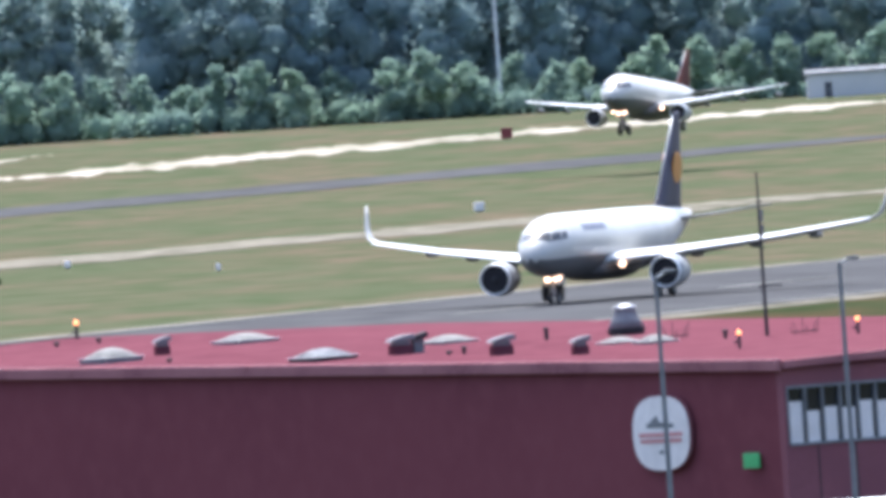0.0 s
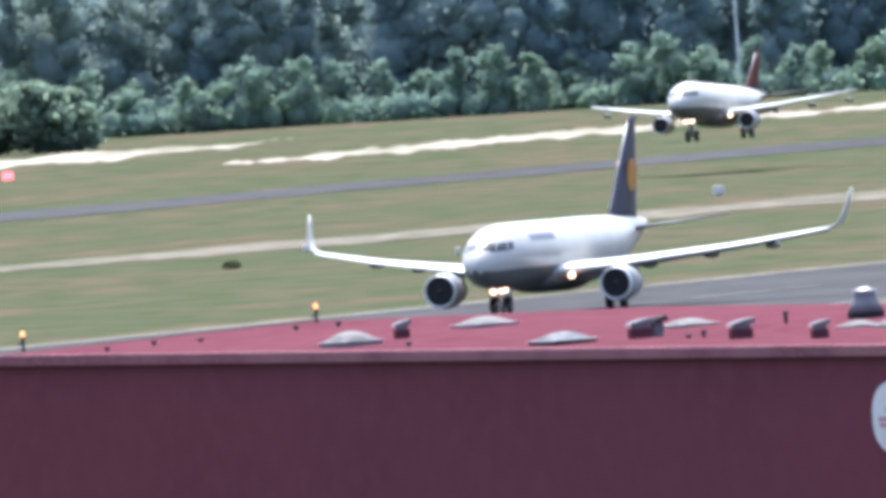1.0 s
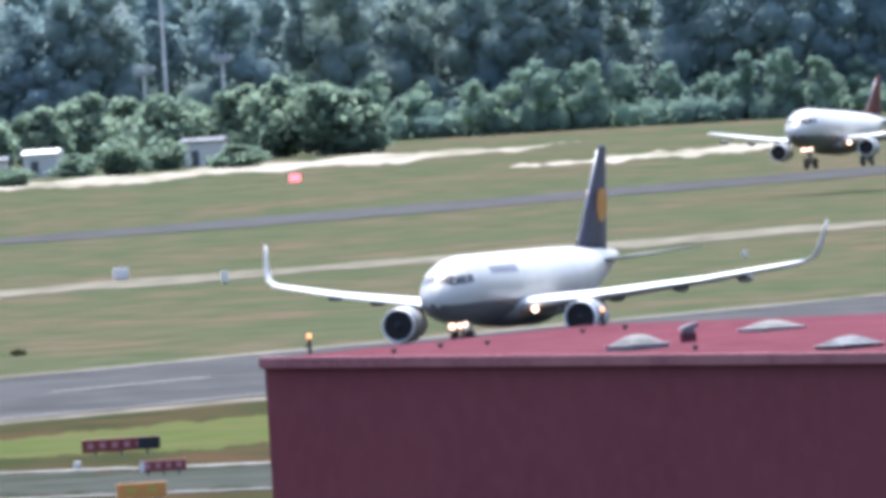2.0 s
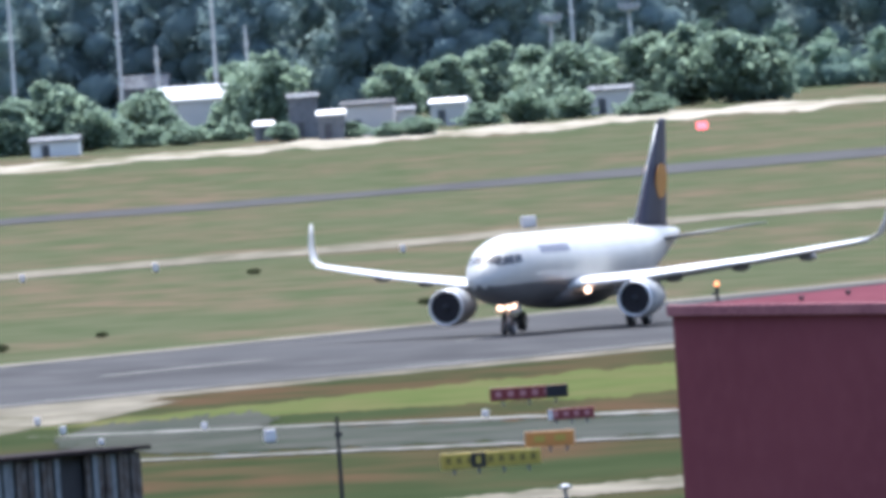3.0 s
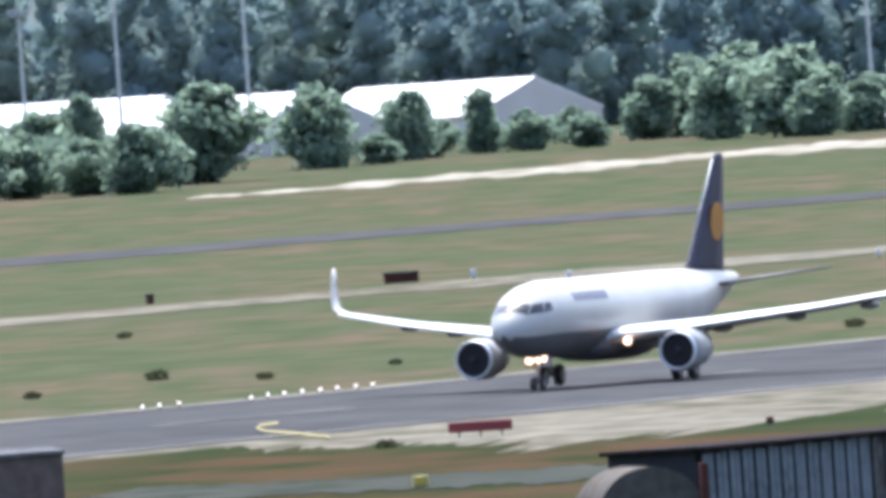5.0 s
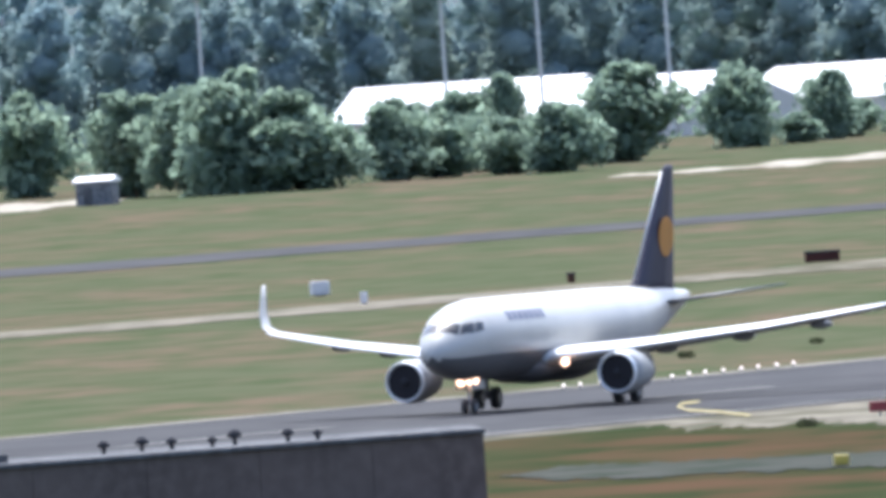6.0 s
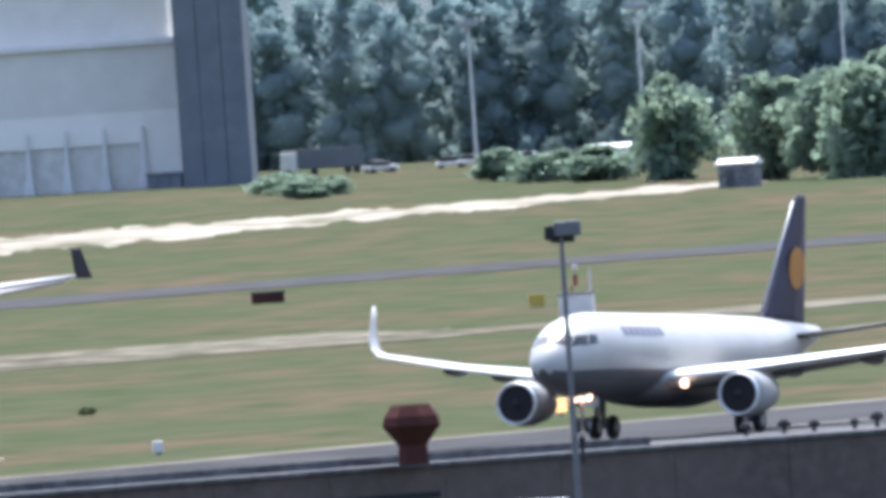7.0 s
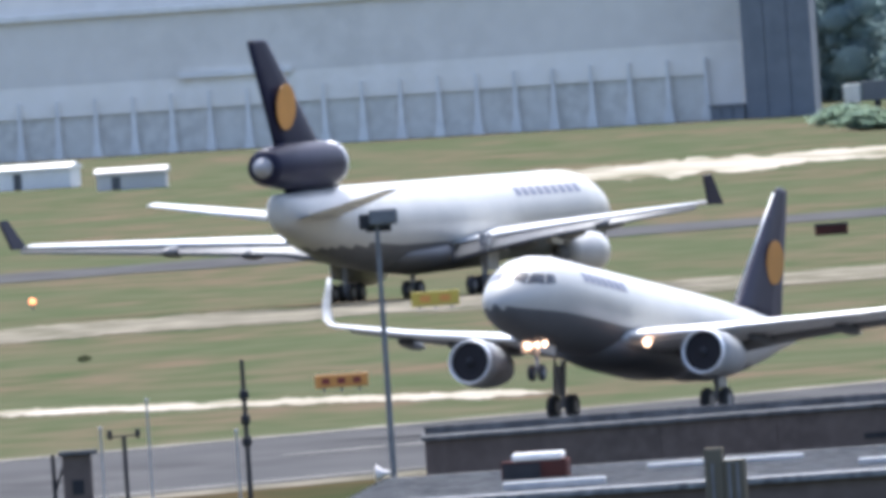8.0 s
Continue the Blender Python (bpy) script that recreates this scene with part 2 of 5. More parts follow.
# ---- ground ----
def sheet(name, rows, mat, label):
    """A sheet of quads from rows of points."""
    bm = bmesh.new()
    vs = [[bm.verts.new(p) for p in r] for r in rows]
    for a, b in zip(vs, vs[1:]):
        for i in range(len(a) - 1):
            bm.faces.new((a[i], a[i + 1], b[i + 1], b[i]))
    bmesh.ops.recalc_face_normals(bm, faces=bm.faces)
    if sum(f.normal.z for f in bm.faces) < 0:
        bmesh.ops.reverse_faces(bm, faces=bm.faces)
    ob = part(name, bm, mat)
    return tagged(ob, label, name.split("_")[0], kind="structure")


sheet("ground", [[Vector((x, y, ground_z(x, y))) for x in (-3000, -400, 0, 400, 3000)] for y in (-500, 0, 800, BREAK, BREAK_FAR, 4250, 4950)],
      GRASS, "mown airfield grass, green and brown in dry patches")

sheet("forest_floor", [[Vector((x, y, ground_z(x, y) + 0.15)) for x in (-1200, -400, 0, 400, 1200)] for y in (4060, 4250, 4950)], LITTER, "dark leaf litter under the forest")


def strip(name, p, q, wide_far, wide_near, mat, label, lift=0.06, before=0.0, after=0.0, across=6):
    """A straight paved strip laid on the field from p to q; its edges lie at the two offsets to the near side of that line."""
    p, q = Vector((p.x, p.y)), Vector((q.x, q.y))
    w = (q - p).normalized()
    p, q = p - w * before, q + w * after
    side = Vector((-w.y, w.x))
    n = max(2, int((q - p).length / 25))
    rows = []
    for i in range(n + 1):
        c = p.lerp(q, i / n)
        row = []
        for k in range(across + 1):
            e = c + side * (wide_far + (wide_near - wide_far) * k / across)
            row.append(Vector((e.x, e.y, ground_z(e.x, e.y) + lift)))
        rows.append(row)
    return sheet(name, rows, mat, label)


def band(name, near, far, mat, label, lift=0.06, n=60, over=0.6, ragged=0.0):
    """A paved band between two straight edges, each given by the bearing and dip of two of its points; ragged: how far grass eats into it."""
    e = [(ground_at(*a), ground_at(*b)) for a, b in (near, far)]
    n = 160 if ragged else n
    rows = [[], [], [], [], []]
    for i in range(n + 1):
        s = -over + (1 + 2 * over) * i / n
        a, b = e[0][0].lerp(e[0][1], s), e[1][0].lerp(e[1][1], s)
        w0, w1 = [ragged * (noise.noise(Vector((i * 0.23, q, lift * 50))) + 0.5 * noise.noise(Vector((i * 0.9, q, 3.0)))) for q in (1.3, 7.7)]
        end = min(1.0, min(i, n - i) / (n * 0.12)) if ragged else 1.0
        for k in range(5):
            f = 0.5 + (k / 4 - 0.5) * end
            c = a.lerp(b, f + w0 * (1 - k / 4) + w1 * k / 4)
            rows[k].append(Vector((c.x, c.y, ground_z(c.x, c.y) + lift)))
    return sheet(name, rows, mat, label)


HEADING = 17.8                   # the take-off line, degrees from the line of view at bearing 0
RUN = 505.0                      # its distance from the camera's foot
H = radians(HEADING)
FORWARD = Vector((-math.sin(H), -math.cos(H), 0))
ASIDE = Vector((math.cos(H), -math.sin(H), 0))      # to the airliner's left


def on_line(along):
    """The place on the runway's centre line, that many metres before its point nearest to the camera."""
    x, y, _ = ASIDE * -RUN - FORWARD * along
    return Vector((x, y, ground_z(x, y)))


strip("runway", on_line(2600), on_line(700), -30, 32, ASPHALT, "grey asphalt runway with dark tyre marks", 0.05)
for off, wide in ((-28.5, 1.1), (29.5, 1.1)):
    strip("runway_edge_line", on_line(2600), on_line(700), off, off + wide, LINE, "worn white edge line of the runway", 0.1, across=1)
strip("runway_shoulder", on_line(2600), on_line(700), 32, 37, CONCRETE, "pale sandy shoulder beside the runway", 0.04, across=2)
strip("runway_shoulder", on_line(2600), on_line(700), -33, -30, CONCRETE, "pale sandy shoulder beside the runway", 0.04, across=2)
strip("verge", on_line(2600), on_line(700), 37, 300, VERGE, "darker verge of green and brown grass", 0.02, across=24)
for i in range(26):
    strip("runway_centre_line", on_line(2560 - i * 66), on_line(2530 - i * 66), -0.5, 0.5, LINE, "worn white centre line dash", 0.11, across=1)
mark = [(-1534, 250), (-1566, 252), (-1573, 257), (-1555, 264), (-1500, 271), (-1446, 281)]
sheet("yellow_marking", [[ground_at(u, v + k) + Vector((0, 0, 0.12)) for u, v in mark] for k in (-1.5, 1.5)], YLINE, "yellow curved lead-off line on the runway")
band("taxiway_1", ((-1688, 38), (1500, -10)), ((-1688, 26), (1500, -24)), CONCRETE, "pale concrete taxiway across the grass", ragged=.25)
band("taxiway_2", ((-3254, -50), (1172, -97)), ((-3254, -64), (1172, -112)), ASPHALT, "grey distant taxiway across the grass", ragged=.12)
band("track_1", ((-1575, -155), (1200, -190)), ((-1575, -166), (1200, -204)), SAND, "pale sandy track before the trees", over=0.03, ragged=.45)
band("track_2", ((-3887, -140), (-2884, -166)), ((-3887, -168), (-2884, -180)), SAND, "wide pale sandy track before the hangar", over=0.45, ragged=.35)
band("track_3", ((1300, -160), (2700, -190)), ((1300, -172), (2700, -198)), SAND, "pale sandy strip in the grass", over=0.1, ragged=.5)
band("apron_1", ((-1640, 290), (-800, 326)), ((-1640, 262), (-60, 240)), CONCRETE, "pale sandy concrete beside the runway", 0.03, over=0.05, ragged=.2)
band("taxiway_3", ((-112, 352), (686, 374)), ((-205, 312), (686, 336)), TAXI, "dark taxiway between strips of grass", over=0.3, ragged=.15)
band("taxiway_4", ((-420, 326), (-60, 320)), ((-350, 290), (-40, 284)), TAXI, "dark asphalt junction beside the runway", 0.08, over=0.1, ragged=0.25)
band("taxiway_edge_line", ((-205, 311), (686, 335)), ((-205, 308), (686, 332)), LINE, "worn pale edge line", 0.09, over=0.3, ragged=0.3)
band("taxiway_edge_line", ((-112, 362), (686, 380)), ((-112, 359), (686, 377)), LINE, "worn pale edge line", 0.09, over=0.3, ragged=0.3)
band("verge_strip", ((-190, 292), (680, 298)), ((-190, 274), (680, 245)), LUSH, "bright yellow-green grass between runway and taxiway", 0.03, over=0.35, ragged=0.12)
band("taxiway_6", ((-1604, 376), (-1003, 388)), ((-1604, 351), (-1003, 362)), TAXI, "dark narrow asphalt road in brown grass", 0.07, over=0.5, ragged=0.2)
band("apron_2", ((200, 480), (700, 468)), ((200, 464), (700, 447)), CONCRETE, "pale concrete apron", 0.05, over=0.3, ragged=0.15)
band("taxiway_5", ((-4900, 72), (-3500, 58)), ((-4900, 46), (-3500, 38)), CONCRETE, "pale taxiway under the freighter", 0.05, over=0.3, ragged=0.15)
band("track_4", ((-4910, 201), (-4000, 226)), ((-4910, 190), (-4000, 214)), SAND, "sandy strip beside the runway", 0.05, over=0.1, ragged=0.3)

# ---- aircraft ----
def curve_at(table, d):
    """Reads a table of (station, values...) between its rows."""
    for a, b in zip(table, table[1:]):
        if d <= b[0]:
            s = 0 if b[0] == a[0] else (d - a[0]) / (b[0] - a[0])
            s = max(0.0, min(1.0, s))
            return [x + (y - x) * s for x, y in zip(a[1:], b[1:])]
    return list(table[-1][1:])


def loft(stations, n=36):
    """A body of round sections along x: rows of (x, half width, half height, centre height)."""
    bm = bmesh.new()
    rings = []
    for x, w, h, z in stations:
        rings.append([bm.verts.new((x, w * math.sin(2 * math.pi * i / n), z + h * math.cos(2 * math.pi * i / n))) for i in range(n)])
    for a, b in zip(rings, rings[1:]):
        for i in range(n):
            bm.faces.new((a[i], b[i], b[(i + 1) % n], a[(i + 1) % n]))
    bm.faces.new(rings[0])
    bm.faces.new(list(reversed(rings[-1])))
    bmesh.ops.recalc_face_normals(bm, faces=bm.faces)
    return bm


def skin_patch(stations, corners, off=0.015, n=6):
    """A panel on a lofted body: four corners as (station from the nose, degrees from the top), in order."""
    table = sorted((-x, w, h, z) for x, w, h, z in stations)
    nose = table[0][0]
    bm = bmesh.new()
    grid = []
    a, b, c, d = [Vector(q) for q in corners]
    for i in range(n + 1):
        row = []
        for j in range(n + 1):
            s, t = i / n, j / n
            q = a.lerp(b, s).lerp(d.lerp(c, s), t)
            w, h, z = curve_at(table, nose + q.x)
            g = radians(q.y)
            row.append(bm.verts.new((-(nose + q.x), (w + off) * math.sin(g), z + (h + off) * math.cos(g))))
        grid.append(row)
    for r, q in zip(grid, grid[1:]):
        for j in range(n):
            bm.faces.new((r[j], r[j + 1], q[j + 1], q[j]))
    bmesh.ops.recalc_face_normals(bm, faces=bm.faces)
    return bm


AIRFOIL = ((0.0, 0.0), (0.015, 0.028), (0.06, 0.05), (0.2, 0.068), (0.4, 0.066), (0.7, 0.035), (1.0, 0.003), (0.7, -0.02), (0.4, -0.045), (0.2, -0.048), (0.06, -0.035), (0.015, -0.02))


def foil(sections, side=1, upright=False):
    """A wing from sections (span, leading edge x, chord, height, thickness)."""
    bm = bmesh.new()
    rings = []
    for s, x, c, z, t in sections:
        ring = []
        for a, b in AIRFOIL:
            p = Vector((x - a * c, side * s, z + b * c * t)) if not upright else Vector((x - a * c, b * c * t, s))
            ring.append(bm.verts.new(p))
        rings.append(ring)
    k = len(AIRFOIL)
    for a, b in zip(rings, rings[1:]):
        for i in range(k):
            bm.faces.new((a[i], a[(i + 1) % k], b[(i + 1) % k], b[i]))
    bm.faces.new(rings[0])
    bm.faces.new(list(reversed(rings[-1])))
    bmesh.ops.recalc_face_normals(bm, faces=bm.faces)
    return bm


def along_x(m_x, y, z):
    """Turns a lathe's axis to point forward, at that place."""
    return Matrix.Translation((m_x, y, z)) @ Matrix.Rotation(radians(90), 4, "Y")


def nacelle(ob, x, y, z, r, length, lip_mat=LIP, body_mat=None):
    """A turbofan: cowl, polished intake lip, fan blackened for the intake's shade, spinner, exhaust cone."""
    body_mat = body_mat or NACELLE
    n_in = 0.86 if r < 1.2 else 0.74      # inner radius of the intake
    eng = part("engine", lathe([(0.62 * r, -length), (0.8 * r, -length * 0.8), (0.97 * r, -length * 0.5), (r, -length * 0.25), (0.95 * r, -0.25)], 28, m=along_x(x, y, z)), body_mat, ob, smooth=True)
    lip = bmesh.new()
    prof = [(0.95 * r, -0.25), (0.94 * r, -0.08), (0.91 * r, 0.0), (n_in * r, -0.04), ((n_in - .03) * r, -0.2)]
    rings = []
    mm = along_x(x, y, z)
    for rr, h in prof:
        rings.append([lip.verts.new(mm @ Vector((rr * math.cos(2 * math.pi * i / 28), rr * math.sin(2 * math.pi * i / 28), h))) for i in range(28)])
    for a, b in zip(rings, rings[1:]):
        for i in range(28):
            lip.faces.new((a[i], a[(i + 1) % 28], b[(i + 1) % 28], b[i]))
    part("intake_lip", lip, lip_mat, eng, "polished metal intake lip", True)
    part("fan_face", lathe([((n_in - .03) * r, -0.22), ((n_in - .028) * r, -0.2)], 28, m=mm @ Matrix.Translation((0, 0, 0.035))), DARKM, eng, "fan disc blackened for the intake's shade")
    part("spinner", lathe([(0.22 * r, -0.19), (0.16 * r, -0.05), (0.03 * r, 0.05)], 14, m=mm), BLACK, eng, smooth=True)
    part("exhaust_cone", lathe([(0.1 * r, -length - 0.5), (0.5 * r, -length)], 16, m=mm), GREY, eng, smooth=True)
    return eng


def wheel(ob, x, y, r, w):
    mm = Matrix.Translation((x, y, r)) @ Matrix.Rotation(radians(90), 4, "X")
    wh = part("wheel", lathe([(r * 0.7, -w / 2), (r * 0.95, -w / 2 + 0.03), (r, -w * 0.25), (r, w * 0.25), (r * 0.95, w / 2 - 0.03), (r * 0.7, w / 2)], 22, m=mm), TYRE, ob, "black rubber tyre", True)
    part("rim", lathe([(r * 0.5, -w / 2 - 0.01), (r * 0.5, w / 2 + 0.01)], 16, m=mm), STRUT, wh)
    return wh


def leg(ob, name, x, y, top, r, lean=0.0):
    g = part(name, tube((x + lean, y, top), (x, y, 0.5), r, r * 0.8), STRUT, ob, "grey steel strut")
    part("drag_brace", tube((x + 1.1, y, top), (x, y, 1.0), r * 0.45), STRUT, g)
    return g


def gear_lights(ob, spots, r=0.16):
    for p in spots:
        bm = bmesh.new()
        bmesh.ops.create_uvsphere(bm, u_segments=12, v_segments=8, radius=r, matrix=Matrix.Translation(p))
        part("landing_light", bm, LAMPGLOW, ob, "lit warm landing light", True)


def fuselage_paint(bm, low):
    """White above, grey belly below that height at mid body; the grey also carries the underside's shade."""
    for f in bm.faces:
        f.material_index = 1 if f.calc_center_median().z < low else 0


def narrow_body(m, label, long_=37.57, nose_gear=-5.07, main_gear=-17.7, fin_mat=NAVY, emblem=True, sharklets=True, size=1.0, fin_label="", fin_top=11.8):
    """A twin jet; origin on the ground between its main wheels, nose along +x."""
    ob = thing("airliner", m, label, "aircraft")
    o = -main_gear
    cz = 3.72
    st = [(0, .06, .06, -.62), (-.25, .5, .5, -.58), (-.7, .85, .85, -.5), (-1.4, 1.18, 1.22, -.38), (-2.2, 1.45, 1.55, -.24), (-3.2, 1.7, 1.82, -.12),
          (-4.4, 1.87, 1.98, -.04), (-6, 1.97, 2.07, 0), (-14, 1.975, 2.07, 0), (-23.5, 1.975, 2.07, 0), (-26.5, 1.85, 1.9, .14), (-29.5, 1.5, 1.55, .45),
          (-32.5, 1.05, 1.1, .8), (-35, .6, .65, 1.1), (-37, .28, .32, 1.3), (-37.57, .12, .14, 1.36)]
    st = [(o + x, w, h, cz + z) for x, w, h, z in st]
    fine = []
    for a, b in zip(st, st[1:]):
        k = max(1, int(abs(b[0] - a[0]) / 0.6))
        fine += [tuple(p + (q - p) * i / k for p, q in zip(a, b)) for i in range(k)]
    bm = loft(fine + [st[-1]])
    fuselage_paint(bm, 2.9)
    fus = part("fuselage", bm, [WHITE, BELLY], ob, "white fuselage with grey belly", True)
    for sgn in (1, -1):
        for cs in (((.85, 3), (1.5, 3), (2.0, 40), (1.35, 52)), ((1.42, 54), (2.07, 42), (2.9, 51.5), (2.5, 68)), ((2.6, 68), (3.0, 52.5), (3.6, 57), (3.4, 70))):
            part("cockpit_window", skin_patch(st, [(a, sgn * g) for a, g in cs]), GLASSM, fus, "dark cockpit pane")
        if emblem:
            for i in range(7):
                x = 6.6 + i * 0.78
                part("title_bar", skin_patch(st, [(x, sgn * 49), (x + 0.6, sgn * 49), (x + 0.6, sgn * 64), (x, sgn * 64)], n=3), TITLE, fus, "greyish blue lettering shown as plain bar")
        # wing with its root fairing
        w = [(1.2, o - 11.3, 7.4, 2.45, 1.15), (2.0, o - 11.8, 6.9, 2.55, 1.1), (6.4, o - 14.3, 4.5, 3.0, 1.0), (11.5, o - 17.6, 2.9, 3.55, .95), (16.4, o - 20.8, 1.65, 4.25, .9), (16.9, o - 21.2, 1.5, 4.34, .9)]
        if size != 1.0:
            w = [(1.2, o - 12, 6.2, 2.45, 1.15), (6, o - 14.9, 3.8, 3.05, 1), (14.2, o - 20, 1.3, 4.4, .9)]
        wing = part("wing", foil(w, sgn), WINGM, ob, "pale grey swept wing", True)
        lead = [(s, x + 0.3, c * 0.16, z - 0.03, t * 2.4) for s, x, c, z, t in w[1:]]      # slats run out
        part("leading_edge", foil(lead, sgn), LIP, wing, "bare metal leading edge", True)
        back = [(s, x - c * .97, c * .26, z - .05, t) for s, x, c, z, t in (w[1:-1] if len(w) > 3 else w[:2])]
        flap = foil(back, sgn)
        for v in flap.verts:      # the flap droops behind the wing
            near = min(back, key=lambda q: abs(q[0] - abs(v.co.y)))
            v.co.z -= .2 * max(0.0, near[1] - v.co.x)
        # its grey paints the shade seen under the wing
        part("flap", flap, BELLY, wing, "drooped flap, grey for the shade under the wing", True)
        if sharklets:
            sh = [(16.9, o - 21.2, 1.5, 4.34, .9), (17.35, o - 21.5, 1.3, 4.6, .9), (17.62, o - 22.0, 1.05, 5.3, .9), (17.75, o - 22.6, .75, 6.1, .9), (17.85, o - 23.1, .45, 6.75, .9)]
            bm = bmesh.new()
            rings = []
            for s, x, c, z, t in sh:
                tilt = min(1.0, (z - 4.34) / 0.9)
                rings.append([bm.verts.new((x - a * c, sgn * (s - b * c * t * tilt * 1.4), z + b * c * t * (1 - tilt))) for a, b in AIRFOIL])
            for a, b in zip(rings, rings[1:]):
                for i in range(12):
                    bm.faces.new((a[i], a[(i + 1) % 12], b[(i + 1) % 12], b[i]))
            bm.faces.new(rings[-1])
            bmesh.ops.recalc_face_normals(bm, faces=bm.faces)
            part("sharklet", bm, WHITE, wing, "upturned white wing tip", True)
        for s in (6.2, 9.6, 13.0):
            x = o - 14.3 - (s - 6.4) * 0.65 - 2.3
            zz = 3.0 + (s - 6.4) * 0.115
            # grey for the shade the fairings hang in
            part("flap_fairing", lathe([(0.04, -1.9), (0.2, -1.2), (0.26, -0.3), (0.18, 0.9), (0.03, 1.5)], 10, m=along_x(x - 0.6, sgn * s, zz - 0.32)), BELLY, wing, smooth=True)
        y = 5.75 if size == 1.0 else 4.6
        r = 1.1 if size == 1.0 else 0.95
        eng = nacelle(ob, o - 11.0, sgn * y, 1.68, r, 3.9)
        part("pylon", prism([(o - 12.0, 2.72), (o - 14.8, 2.85), (o - 16.2, 2.1), (o - 14.6, 1.7), (o - 12.2, 2.3)], 0.36, m=Matrix.Translation((0, sgn * y, 0))), WHITE, eng)
        part("stabiliser", foil([(0.6, o - 31.0, 3.9, 4.75, .5), (6.1, o - 34.6, 1.5, 5.4, .5)], sgn), BELLY, ob, "grey tail plane", True)
        # main gear, two wheels each
        yy = 3.8 if size == 1.0 else 2.97
        g = leg(ob, "main_gear", 0, sgn * yy, 2.7, 0.14)
        for k in (-0.46, 0.46):
            wheel(g, 0, sgn * yy + k, 0.58, 0.4)
        part("gear_door", box(-0.5, 0.5, sgn * (yy + 0.28) - 0.03, sgn * (yy + 0.28) + 0.03, 1.1, 2.5, bevel=0.01), WHITE, g)
        gear_lights(ob, [Vector((o - 12.0, sgn * 2.65, 2.3))], 0.19)
    belly = loft([(o - 10.2, .3, .2, 2.0), (o - 11.5, 1.7, .8, 2.15), (o - 14, 2.1, .95, 2.2), (o - 18.5, 2.1, .95, 2.2), (o - 21, 1.4, .7, 2.2), (o - 22.5, .3, .2, 2.2)], 24)
    part("belly_fairing", belly, BELLY, ob, "grey belly fairing", True)
    fin = part("tail_fin", foil([(5.2, o - 28.3, 7.2, 0, 1), (5.9, o - 29.6, 5.9, 0, 1), (fin_top - .2, o - 34.7, 1.6, 0, .9), (fin_top, o - 35.1, 1.1, 0, .6)], upright=True), fin_mat, ob, fin_label or "dark blue tail fin", True)
    part("fin_leading_edge", foil([(6.1, o - 29.68, .34, 0, 1.6), (fin_top - .3, o - 34.55, .22, 0, 1.6)], upright=True), LIP, fin, "bright metal leading edge", True)
    if emblem:
        for sgn in (1, -1):
            d = bmesh.new()
            bmesh.ops.create_circle(d, cap_ends=True, segments=36, radius=1.02)
            bmesh.ops.transform(d, matrix=Matrix.Translation((o - 33.9, sgn * 0.3, 8.15)) @ Matrix.Rotation(radians(-4 * sgn), 4, "X") @ Matrix.Rotation(radians(90), 4, "X"), verts=d.verts)
            got = bmesh.ops.extrude_face_region(d, geom=list(d.faces))
            bmesh.ops.translate(d, verts=[v for v in got["geom"] if isinstance(v, bmesh.types.BMVert)], vec=(0, sgn * 0.06, 0))
            part("fin_disc", d, YELLOW, fin, "golden yellow disc on the fin")
    g = leg(ob, "nose_gear", o - 5.07, 0, 2.2, 0.11, -0.15)
    for k in (-0.25, 0.25):
        wheel(g, o - 5.07, k, 0.38, 0.24)
    for k in (-0.32, 0.32):
        part("gear_door", box(o - 6.2, o - 4.3, k * 1.4 - 0.02, k * 1.4 + 0.02, 1.25, 1.85, bevel=0.01), WHITE, g)
    gear_lights(g, [Vector((o - 4.85, k, 1.75)) for k in (-0.31, 0.31)], 0.3)
    return ob


